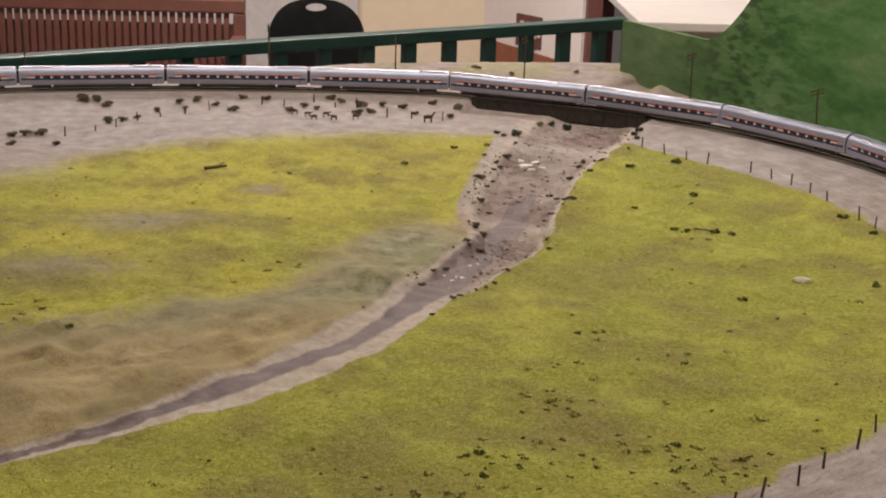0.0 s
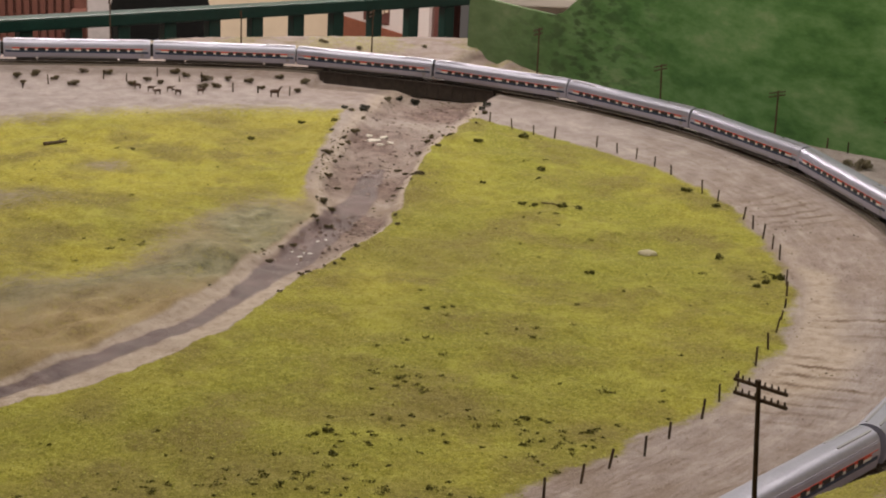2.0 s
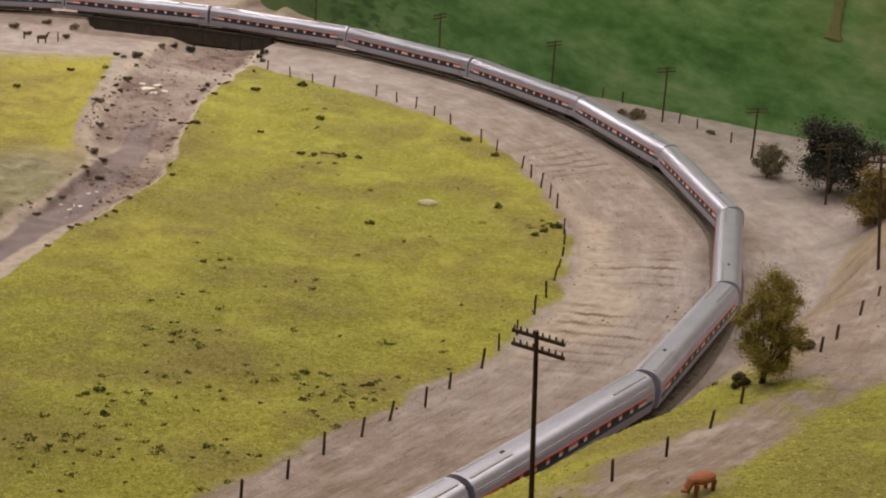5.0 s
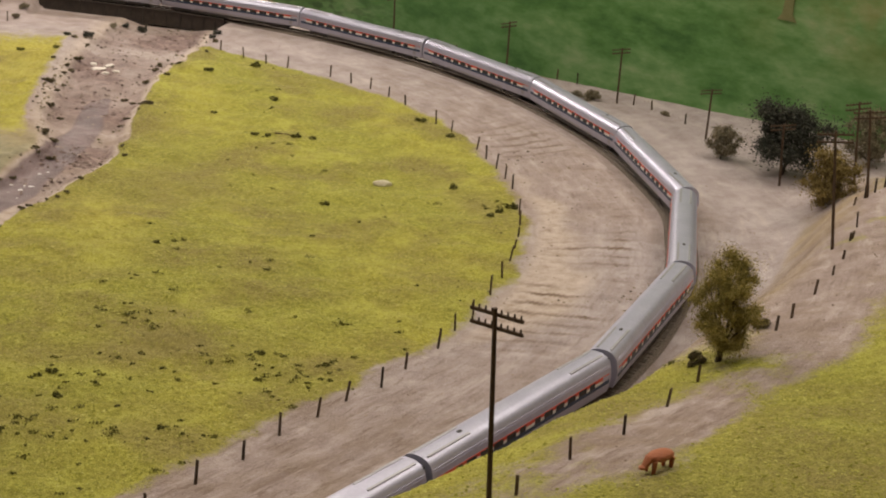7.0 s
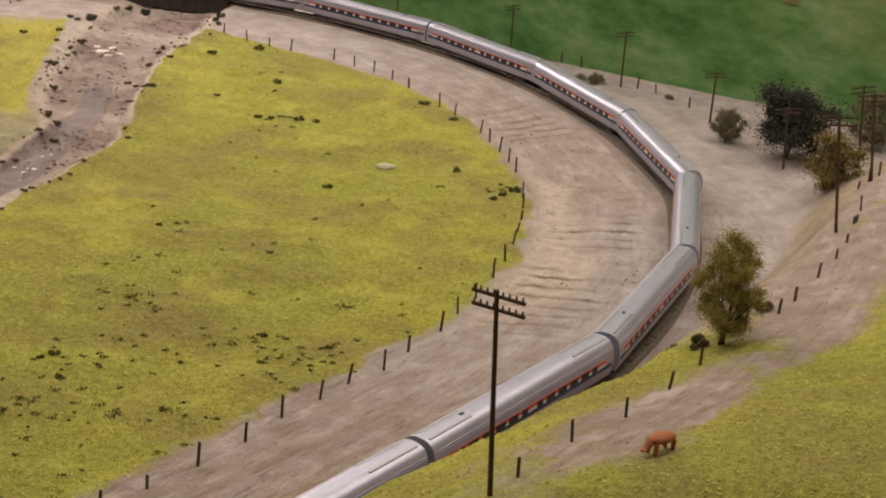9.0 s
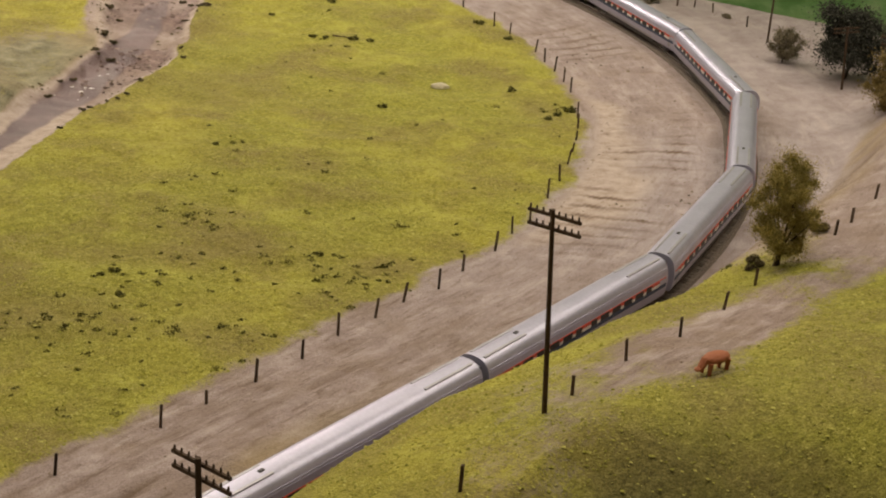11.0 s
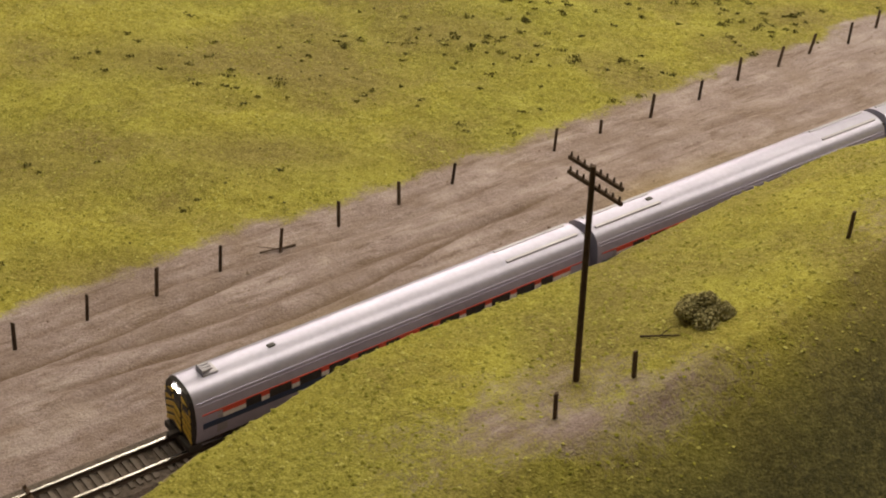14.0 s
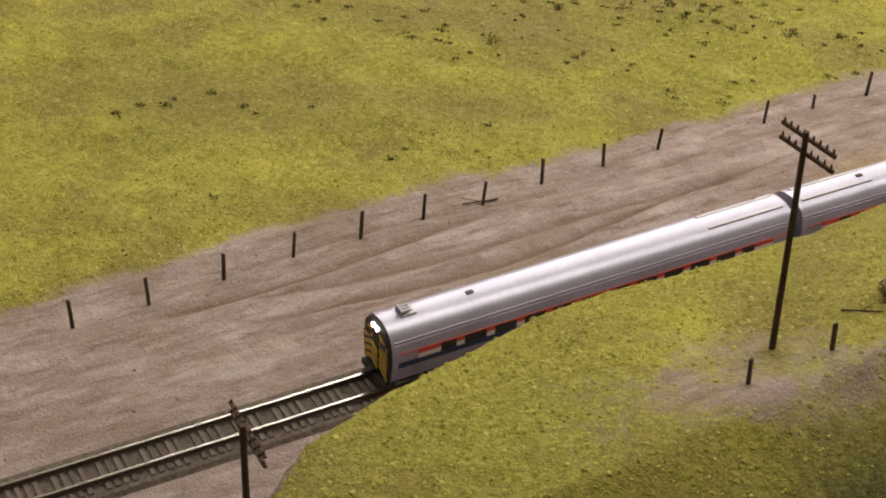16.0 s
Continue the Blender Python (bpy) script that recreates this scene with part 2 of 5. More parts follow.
# ---- the plan: curves and heights of the scenery ----
def spline(pts, step):
    """A smooth curve through the points, cut into even steps."""
    p = np.array(pts, float)
    p = np.vstack([2 * p[0] - p[1], p, 2 * p[-1] - p[-2]])
    out = []
    for i in range(1, len(p) - 2):
        t = np.linspace(0, 1, 40, endpoint=False)[:, None]
        a, b, c, d = p[i - 1:i + 3]
        out.append(0.5 * (2 * b + (c - a) * t + (2 * a - 5 * b + 4 * c - d) * t ** 2 + (3 * b - a - 3 * c + d) * t ** 3))
    out = np.vstack(out + [p[-2:-1]])
    s = np.r_[0, np.cumsum(np.linalg.norm(np.diff(out[:, :2], axis=0), axis=1))]
    q = np.arange(0, s[-1], step)
    return np.stack([np.interp(q, s, out[:, k]) for k in range(out.shape[1])], 1)


TRACK_Z = 0.02
STEP = 0.005
TRACK = spline([(-1.55, 2.42), (-1.1, 2.69), (-0.74, 2.84), (-0.42, 2.905), (-0.11, 2.925), (0.2, 2.903), (0.545, 2.752), (0.743, 2.593),
                (0.895, 2.39), (0.998, 2.151), (1.042, 1.86), (1.018, 1.568), (0.967, 1.42), (0.895, 1.275), (0.80, 1.138), (0.70, 1.025),
                (0.604, 0.937), (0.508, 0.862), (0.19, 0.617), (-0.064, 0.419), (-0.171, 0.337), (-0.5, 0.085), (-0.8, -0.14)], STEP)
_t = np.gradient(TRACK, axis=0)
_t /= np.linalg.norm(_t, axis=1)[:, None]
TRACK_DIR, TRACK_OUT = _t, np.stack([-_t[:, 1], _t[:, 0]], 1)
CREEK = spline([(0.62, 3.05, 0.05), (0.50, 2.8, 0.09), (0.41, 2.54, 0.098), (0.316, 2.255, 0.078), (0.27, 2.05, 0.068), (0.25, 1.89, 0.054), (0.205, 1.785, 0.05),
                (0.135, 1.648, 0.043), (0.080, 1.524, 0.038), (0.020, 1.406, 0.042), (-0.043, 1.331, 0.038), (-0.10, 1.268, 0.033), (-0.155, 1.217, 0.025), (-0.207, 1.176, 0.020),
                (-0.307, 1.108, 0.016), (-0.55, 0.985, 0.015), (-0.9, 0.80, 0.015)], 0.01)
WATER = spline([(-0.8, 0.86, 0.010), (-0.55, 0.985, 0.010), (-0.308, 1.110, 0.009), (-0.209, 1.181, 0.010), (-0.158, 1.229, 0.012), (-0.104, 1.284, 0.014), (-0.046, 1.346, 0.015),
                (0.017, 1.408, 0.014), (0.049, 1.459, 0.012), (0.084, 1.539, 0.016), (0.121, 1.628, 0.022), (0.162, 1.728, 0.028), (0.208, 1.85, 0.028), (0.261, 2.015, 0.026), (0.288, 2.131, 0.022), (0.314, 2.214, 0.012)], 0.01)


def nearest(curve, x, y):
    """Index of and distance to the nearest point of a curve, for arrays of places."""
    idx, dist = np.empty(x.shape, int), np.empty(x.shape)
    for k in range(0, len(x), 20000):
        sl = slice(k, k + 20000)
        d = (x[sl, None] - curve[None, :, 0]) ** 2 + (y[sl, None] - curve[None, :, 1]) ** 2
        idx[sl] = d.argmin(1)
        dist[sl] = np.sqrt(d.min(1))
    return idx, dist


def smooth(a, b, v):
    t = np.clip((v - a) / (b - a), 0, 1)
    return t * t * (3 - 2 * t)


def waves(x, y, scale, seed, octaves=3):
    """Smooth random relief of about -1 to 1."""
    rng = np.random.RandomState(seed)
    out, amp = np.zeros_like(x), 1.0
    for _ in range(octaves):
        for _k in range(7):
            a, ph = rng.uniform(0, 2 * math.pi, 2)
            f = scale * rng.uniform(0.6, 1.4)
            out += amp * np.sin(f * (x * math.cos(a) + y * math.sin(a)) + ph) / 4
        scale, amp = scale * 2.1, amp * 0.5
    return out


BR0, BR1 = (nearest(TRACK, np.array([x]), np.array([y]))[0][0] * STEP for x, y in ((0.245, 2.885), (0.60, 2.715)))
# arc lengths along the track of the cutting through the hill
S_OF = {k: nearest(TRACK, np.array([p[0]]), np.array([p[1]]))[0][0] * STEP for k, p in
        dict(slope_top=(1.03, 1.62), bend=(0.85, 1.2), mid=(0.6, 0.93), pole=(0.19, 0.617), end=(-0.17, 0.337), out=(-0.35, 0.2)).items()}


def heights(x, y):
    """Height and surface masks of the scenery at arrays of places."""
    i, dist = nearest(TRACK, x, y)
    s = i * STEP
    side = (x - TRACK[i, 0]) * TRACK_OUT[i, 0] + (y - TRACK[i, 1]) * TRACK_OUT[i, 1]
    d = np.where(side > 0, dist, -dist)
    ci, cd = nearest(CREEK, x, y)
    cw = CREEK[ci, 2]
    big, small = waves(x, y, 5, 1), waves(x, y, 45, 2)
    z = (0.007 * big + 0.0026 * waves(x, y, 24, 3)) * smooth(0.15, 0.4, -d) + 0.0012 * small + 0.0010 * waves(x, y, 160, 9, 2) + 0.0016 * waves(x, y, 75, 91, 2) * smooth(0.17, 0.25, -d)
    # embankment that carries the track; the bank runs down to the fence inside the curve
    bank = 0.013 * (1 - smooth(0.03, 0.19, -d)) * (d <= 0) + (d > 0) * (0.013 + 0.022 * smooth(0.08, 0.45, d) * smooth(-0.25, 0.3, x) - 0.03 * smooth(0.1, 0.3, d) * smooth(0.0, -0.4, x))
    ridges = (np.maximum(0, np.sin(s * 185 + 25 * d + 2.5 * waves(x, y, 12, 17))) ** 2 * 0.006 * np.clip(0.2 + waves(x, y, 10, 19), 0, 1)
              * smooth(-0.19, -0.15, d) * smooth(-0.045, -0.08, d) * smooth(3.0, 3.4, s) * smooth(4.35, 4.0, s))
    # mask for the painted shade in the hollows between the ridges
    groove_shade = smooth(-0.5, -0.9, np.sin(s * 185 + 25 * d + 2.5 * waves(x, y, 12, 17))) * np.clip(0.25 + 1.3 * waves(x, y, 18, 19), 0, 1) * smooth(-0.19, -0.15, d) * smooth(-0.045, -0.08, d) * smooth(3.0, 3.4, s) * smooth(4.35, 4.0, s)
    for at, amp in ((-0.070, 0.0018), (-0.098, 0.0030), (-0.112, 0.0022), (-0.128, 0.0030), (-0.150, 0.0024)):
        off = d - at - 0.012 * np.sin(s * 6 + at * 300) - 0.006 * np.sin(s * 17 + at * 90)
        ridges = ridges - amp * np.exp(-(off / 0.0042) ** 2) * np.clip(0.35 + 0.9 * np.sin(s * 9 + at * 500) + waves(x, y, 18, 15), 0, 1) * smooth(4.3, 4.75, s) * (d < 0)
        groove_shade = np.maximum(groove_shade, 300 * amp * np.exp(-(off / 0.0034) ** 2) * np.clip(0.2 + 0.7 * np.sin(s * 9 + at * 500) + waves(x, y, 18, 15), 0, 1) * smooth(4.3, 4.75, s) * (d < 0))
        ridges = ridges + 0.6 * amp * np.exp(-((off - 0.009) / 0.007) ** 2) * smooth(4.3, 4.75, s) * (d < 0)
    z = np.where(d > -0.2, bank + ridges + (0.0007 * small + 0.0006 * waves(x, y, 160, 9, 2)) * smooth(0.03, 0.06, abs(d)), z)
    # hill outside the near side of the curve, cut steeply beside the track
    rise = smooth(3.45, 3.8, s)
    crest = np.interp(s, [3.5, 3.65, 3.85, 4.0, 4.25, 4.4, 4.56, 4.7, 4.8, 4.93, 5.13, 5.23, 5.28, 5.31, 5.4, 5.6],
                      [0.28, 0.24, 0.19, 0.15, 0.097, 0.078, 0.064, 0.046, 0.044, 0.057, 0.058, 0.076, 0.095, 0.121, 0.22, 0.4])
    crest = crest + 0.003 * waves(x, y, 30, 5, 2)
    foot = np.maximum(0.024, crest - 0.045 - 0.05 * (1 - smooth(4.1, 4.5, s)))
    climb = np.interp(s, [4.3, 4.735, 5.045, 5.4], [0.42, 0.56, 0.19, 0.05])
    plateau = 0.072 + 0.015 * smooth(4.45, 4.2, s) + climb * 0.2 * (1 - np.exp(-np.clip(d - crest, 0, 2) / 0.2)) + 0.003 * waves(x, y, 12, 7) - 0.78 * np.clip(d - 0.198 - 0.006 * waves(x, y, 22, 93, 2), 0, 0.15) * smooth(4.62, 4.85, s)
    hill = rise * plateau * smooth(0, 1, (d - foot) / (crest + 0.006 - foot))
    flank = (d > 0) * smooth(0.004, 0.015, hill) * smooth(0.095, 0.07, hill) * smooth(4.45, 4.15, s)
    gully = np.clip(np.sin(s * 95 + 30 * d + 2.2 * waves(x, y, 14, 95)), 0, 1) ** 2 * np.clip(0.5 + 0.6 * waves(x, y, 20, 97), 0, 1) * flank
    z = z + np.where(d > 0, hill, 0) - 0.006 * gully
    # gullies get a weaker painted shade as well
    groove_shade = np.maximum(groove_shade, 0.45 * gully)
    # creek
    left_of = x < np.interp(y, CREEK[::-1, 1], CREEK[::-1, 0])
    inside = (d < -0.02) | (y > 2.6)
    ratio = (cd + 0.004 * small) / cw
    bed = smooth(1.1, 0.55, ratio)
    z = z - (0.003 + 0.013 * smooth(1.45, 2.2, y)) * bed * inside
    z = z + inside * 0.004 * np.exp(-((ratio - 1.3) / 0.22) ** 2) * (cd < 0.2) * np.where(left_of, 1.0, smooth(1.5, 1.8, y)) * np.clip(0.7 + 0.6 * small, 0, 1.4)
    z = z + bed * inside * smooth(1.6, 1.9, y) * (0.0022 * waves(x, y, 90, 87, 2) + 0.0015 * waves(x, y, 40, 86, 2))
    span = smooth(BR0 - 0.008, BR0 + 0.012, s) * smooth(BR1 + 0.008, BR1 - 0.012, s) * smooth(0.16, 0.06, abs(d))
    z = z * (1 - span) + span * (-0.005 - 0.010 * smooth(1.1, 0.5, ratio) + 0.001 * small)
    # low mounds on the brown ground left of the creek
    for mx, my, mr, mh in ((-0.30, 1.235, 0.045, 0.014), (-0.31, 1.37, 0.018, 0.008), (-0.16, 1.31, 0.04, 0.007), (-0.11, 1.42, 0.03, 0.005), (-0.05, 1.52, 0.05, 0.008), (0.04, 1.68, 0.05, 0.010), (0.0, 1.60, 0.03, 0.006), (-0.22, 1.30, 0.03, 0.006)):
        z = z + 1.5 * mh * np.exp(-((x - mx) ** 2 + (y - my) ** 2) / mr ** 2) * (d < 0)
    fold = np.sin(95 * (y - 0.85 * x) + 2.4 * waves(x, y, 10, 99) + 0.8 * waves(x, y, 34, 98))
    folds = left_of * (d < 0) * smooth(1.1, 1.6, ratio) * smooth(1.80, 1.66, y - 0.6 * x) * np.clip(0.35 + 0.8 * waves(x, y, 9, 96), 0, 1)
    z = z + folds * (0.0055 * fold + 0.0012 * waves(x, y, 120, 94, 2))
    patch = np.zeros_like(x)
    for px, py, rx, ry in ((-0.30, 1.925, 0.13, 0.075), (-0.133, 2.15, 0.045, 0.045), (-0.37, 1.69, 0.14, 0.06), (0.26, 1.165, 0.12, 0.03), (0.09, 1.03, 0.07, 0.05), (0.415, 1.41, 0.04, 0.03), (0.43, 1.115, 0.05, 0.035), (-0.14, 0.955, 0.10, 0.04), (-0.02, 0.95, 0.07, 0.05), (-0.26, 0.765, 0.10, 0.05), (-0.05, 0.80, 0.09, 0.03), (0.76, 1.62, 0.035, 0.06), (-0.1, 0.62, 0.1, 0.03)):
        patch = np.maximum(patch, np.exp(-((x - px) / rx) ** 2 - ((y - py) / ry) ** 2))
    # masks
    wi, wd = nearest(WATER, x, y)
    ww = WATER[wi, 2]
    edge_noise = 0.02 * waves(x, y, 14, 11)
    fray = 0.008 * waves(x, y, 60, 13)
    wet = smooth(1.05, 0.8, (wd + 0.25 * fray) / ww) * inside
    mud = smooth(1.0, 0.75, ratio + 4 * fray) * smooth(1.55, 1.8, y) * inside
    grass_in = smooth(-0.180, -0.215, d + edge_noise * 0.4 + fray)
    grass_in *= np.where(left_of, smooth(1.15, 1.5, ratio + 6 * fray), smooth(0.98, 1.08, ratio + 6 * fray))
    grass_in *= 1 - smooth(2.46, 2.70, y - 0.32 * x * (x < 0) + edge_noise * 0.8) * (x < 0.45)
    low_left = left_of * smooth(1.76, 1.60, y - 0.6 * x + edge_noise)
    strip = left_of * smooth(0.23, 0.14, cd + edge_noise) * smooth(2.06, 1.9, y)
    far_left = smooth(-0.40, -0.66, x + 0.3 * (2.2 - y) + edge_noise) * smooth(1.9, 2.35, y)
    dry = np.clip(np.maximum(low_left, strip), 0, 1)
    dry = dry * smooth(1.0, 1.2, ratio + 2 * fray)
    ash = dry * smooth(1.44, 1.62, y - 0.3 * x + edge_noise) * np.clip(0.75 + 0.5 * waves(x, y, 16, 89), 0, 1)
    grass_in *= (1 - 0.75 * dry) * (1 - 0.9 * far_left)
    grass_in = grass_in * (1 - 0.45 * patch * left_of)
    hill_top = np.maximum(smooth(0.055, 0.072, hill + 0.6 * fray), rise * smooth(0.01, 0.03, d - crest)) * (d > 0)
    blot = waves(x, y, 26, 81, 4)
    bare = np.interp(s, [4.4, 4.66, 4.76, 4.9, 5.0, 5.1, 5.2], [0.62, 0.6, 0.28, 0.15, 0.5, 0.5, 0.0]) * (1 + 1.2 * blot) * smooth(0.075, 0.015, abs(d - 0.17 - 1.3 * edge_noise))
    bare = bare + (0.95 + 0.3 * blot) * smooth(4.40, 4.2, s + 0.5 * (d - 0.15) + 1.5 * edge_noise) * smooth(0.34, 0.20, d)
    grass_out = hill_top * (1 - np.clip(bare, 0, 1))
    dust = 0.45 * smooth(0.05, 0.12, d) * smooth(2.2, 2.6, y) * np.clip(0.6 + blot, 0, 1)
    grass = np.where(d > 0, np.maximum(grass_out, dust), grass_in)
    yellow = np.where(left_of & (d < 0), smooth(-0.2, 0.6, 0.5 + 0.5 * waves(x, y, 6, 21)), 0.04 + 0.22 * np.clip(waves(x, y, 8, 23), 0, 1) + 0.7 * np.exp(-((x + 0.36) / 0.24) ** 2 - ((y - 0.92) / 0.18) ** 2))
    yellow = np.clip(yellow + 0.35 * waves(x, y, 16, 25), 0, 1)
    yellow = np.clip(yellow + 0.35 * (d > 0) * smooth(0.15, 0.06, d), 0, 1)
    worn = np.clip(0.5 * smooth(0.3, 1.2, waves(x, y, 7, 31)) + 0.75 * smooth(0.25, 1.1, waves(x, y, 20, 33)) * smooth(-0.5, 0.5, waves(x, y, 5, 35)) + 0.85 * patch, 0, 0.9)
    # where the shade of the slope beyond the crest is painted in
    slope_shade = smooth(0.19, 0.26, d + 0.8 * edge_noise) * smooth(4.62, 4.85, s) * 0.95
    pale = inside * (1 - wet) * np.where(left_of, smooth(1.4, 0.9, ratio) * 0.8, smooth(1.15, 0.95, ratio)) * (1 - 0.7 * mud)
    pale = np.maximum(pale, 0.9 * smooth(0.1, 0.4, waves(x, y, 9, 43)) * smooth(-0.2, -0.17, d) * smooth(-0.08, -0.12, d) * smooth(S_OF["slope_top"] - 0.4, S_OF["slope_top"], s) * smooth(4.7, 4.3, s))
    yard = smooth(0.03, 0.08, d) * smooth(2.75, 3.05, s) * smooth(4.1, 3.8, s)
    grey = np.clip(0.55 + 0.5 * waves(x, y, 5, 41) + 0.6 * yard, 0, 1) * (1 - smooth(0.0, 0.05, hill)) * 0.9 * (1 - 0.75 * smooth(4.2, 4.7, s))
    moss = np.clip(0.2 + waves(x, y, 13, 77), 0, 1) * smooth(-0.10, -0.07, d) * smooth(-0.028, -0.045, d) * smooth(4.5, 4.8, s)
    dry = np.maximum(dry, 0.8 * moss)
    along, across = s / 6, 0.5 + 0.5 * np.clip(d, -1, 1)
    mud = 0.8 * mud * np.clip(0.55 + 0.8 * waves(x, y, 20, 71), 0, 1)
    return z, dict(grass=grass, yellow=yellow, worn=worn, wet=wet, pale=pale, grey=grey, dry=np.where(d < 0, dry, 0.65 * flank * np.clip(0.6 + 0.7 * blot, 0, 1)), ash=ash, mud=mud, calm=np.maximum(0.85 * yard, np.maximum(0.85 * smooth(3.0, 2.6, s), 0.45 * smooth(4.5, 4.2, s))), along=along, across=across, groove_shade=groove_shade, slope_shade=slope_shade * (d > 0))


def ground_at(x, y):
    return float(heights(np.array([float(x)]), np.array([float(y)]))[0][0])


# ---- the backdrop's foot, behind the scenery ----
BACK = spline([(0.595, 3.15), (0.728, 2.90), (0.925, 2.63), (1.075, 2.36), (1.23, 2.16), (1.385, 1.945), (1.56, 1.70), (1.75, 1.45), (1.95, 1.15)], 0.03)


def build_ground():
    xs = np.r_[np.arange(-1.55, -0.5, 0.012), np.arange(-0.5, 1.25, 0.0045), np.arange(1.25, 2.0, 0.012)]
    ys = np.r_[np.arange(-0.15, 0.15, 0.012), np.arange(0.15, 1.65, 0.004), np.arange(1.65, 3.24, 0.0075), 3.24]
    nx, ny = len(xs), len(ys)
    gx, gy = np.meshgrid(xs, ys)
    x, y = gx.ravel(), gy.ravel()
    z, masks = heights(x, y)
    me = bpy.data.meshes.new("ground")
    k = np.arange(nx * ny).reshape(ny, nx)
    quads = np.stack([k[:-1, :-1], k[:-1, 1:], k[1:, 1:], k[1:, :-1]], -1).reshape(-1, 4)
    me.from_pydata(np.stack([x, y, z], 1).tolist(), [], quads.tolist())
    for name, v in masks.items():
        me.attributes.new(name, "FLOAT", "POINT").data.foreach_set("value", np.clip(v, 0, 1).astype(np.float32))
    me.polygons.foreach_set("use_smooth", [True] * len(me.polygons))
    me.materials.append(SCENERY)
    return tagged(new("ground", me), "model railway scenery with green turf, bare dirt banks and a creek bed", "ground", kind="structure")


ground = build_ground()


# ---- walls of the room, floor, ceiling, table under the scenery ----
def wall(name, a, b, z0, z1, thick, material, label):
    """An upright wall from plan point a to b; its body lies to the left of that way."""
    a, b = Vector((*a, 0)), Vector((*b, 0))
    u = (b - a).normalized()
    n = Vector((-u.y, u.x, 0))
    bm = bmesh.new()
    ring = [a, b, b + n * thick, a + n * thick]
    lo = [bm.verts.new((p.x, p.y, z0)) for p in ring]
    hi = [bm.verts.new((p.x, p.y, z1)) for p in ring]
    bm.faces.new(lo[::-1]), bm.faces.new(hi)
    for k in range(4):
        bm.faces.new((lo[k], lo[(k + 1) % 4], hi[(k + 1) % 4], hi[k]))
    return tagged(part(name, bm, material), label, "wall", kind="structure")


FLOOR_Z, CEIL_Z = -1.0, 1.7
tagged(boxed("floor", (-4.2, 4.2, -2.2, 8.4, FLOOR_Z - 0.1, FLOOR_Z), CARPET), "dark brown carpeted floor of the exhibition room", "floor", kind="structure")
tagged(boxed("ceiling", (-4.2, 4.2, -2.2, 8.4, CEIL_Z, CEIL_Z + 0.1), CEIL), "plain off-white painted ceiling", "ceiling", kind="structure")
wall("wall_cream", (0.54, 7.6), (-0.12, 7.6), FLOOR_Z, CEIL_Z, 0.0 - 0.1, CREAM, "plain cream painted wall")
wall("wall_grey", (-0.12, 7.55), (-4.0, 7.55), FLOOR_Z, CEIL_Z, -0.1, GREYWALL, "grey-white scuffed plaster wall behind the bench")
wall("wall_white", (0.955, 6.77), (0.54, 7.6), FLOOR_Z, CEIL_Z, -0.1, PINKWHITE, "white wall running towards the doorway")
wall("wainscot", (0.953, 6.76), (0.536, 7.594), FLOOR_Z, -0.587, 0.012, WAINSCOT, "red-brown wooden wainscot along a white wall")
wall("wall_pink", (4.0, 6.9), (1.27, 6.9), FLOOR_Z, CEIL_Z, -0.1, PINKWHITE, "pinkish white wall beyond the backdrop")
wall("wall_doorway", (1.27, 7.9), (0.9, 7.9), FLOOR_Z, CEIL_Z, -0.1, BROWN, "dark brown panelling inside the doorway")
wall("wall_west", (-4.0, -2.0), (-4.0, 8.2), FLOOR_Z, CEIL_Z, 0.1, GREYWALL, "plain grey side wall of the room")
wall("wall_east", (4.0, 8.2), (4.0, -2.0), FLOOR_Z, CEIL_Z, 0.1, PINKWHITE, "plain white side wall of the room")
wall("wall_south", (4.0, -2.0), (-4.0, -2.0), FLOOR_Z, CEIL_Z, 0.1, PINKWHITE, "plain white wall behind the viewer")


def build_table():
    t = thing("layout_table", pose(0, 0, 0), "dark green boxed table carrying the model railway", "table")
    boxed("fascia", (-1.56, 2.0, -0.17, -0.152, -0.25, 0.03), TABLE, t, 0.002)
    boxed("fascia", (-1.56, 2.0, 3.242, 3.26, -0.25, -0.03), TABLE, t, 0.002)
    boxed("fascia", (-1.57, -1.552, -0.17, 3.26, -0.25, 0.0), TABLE, t, 0.002)
    boxed("tabletop", (-1.55, 2.0, -0.15, 3.24, -0.09, -0.07), TABLE, t)
    for x in (-1.4, 1.85):
        for y in (0.0, 1.5, 3.1):
            boxed("leg", (x - 0.04, x + 0.04, y - 0.04, y + 0.04, FLOOR_Z, -0.09), TABLE, t, 0.003)


build_table()


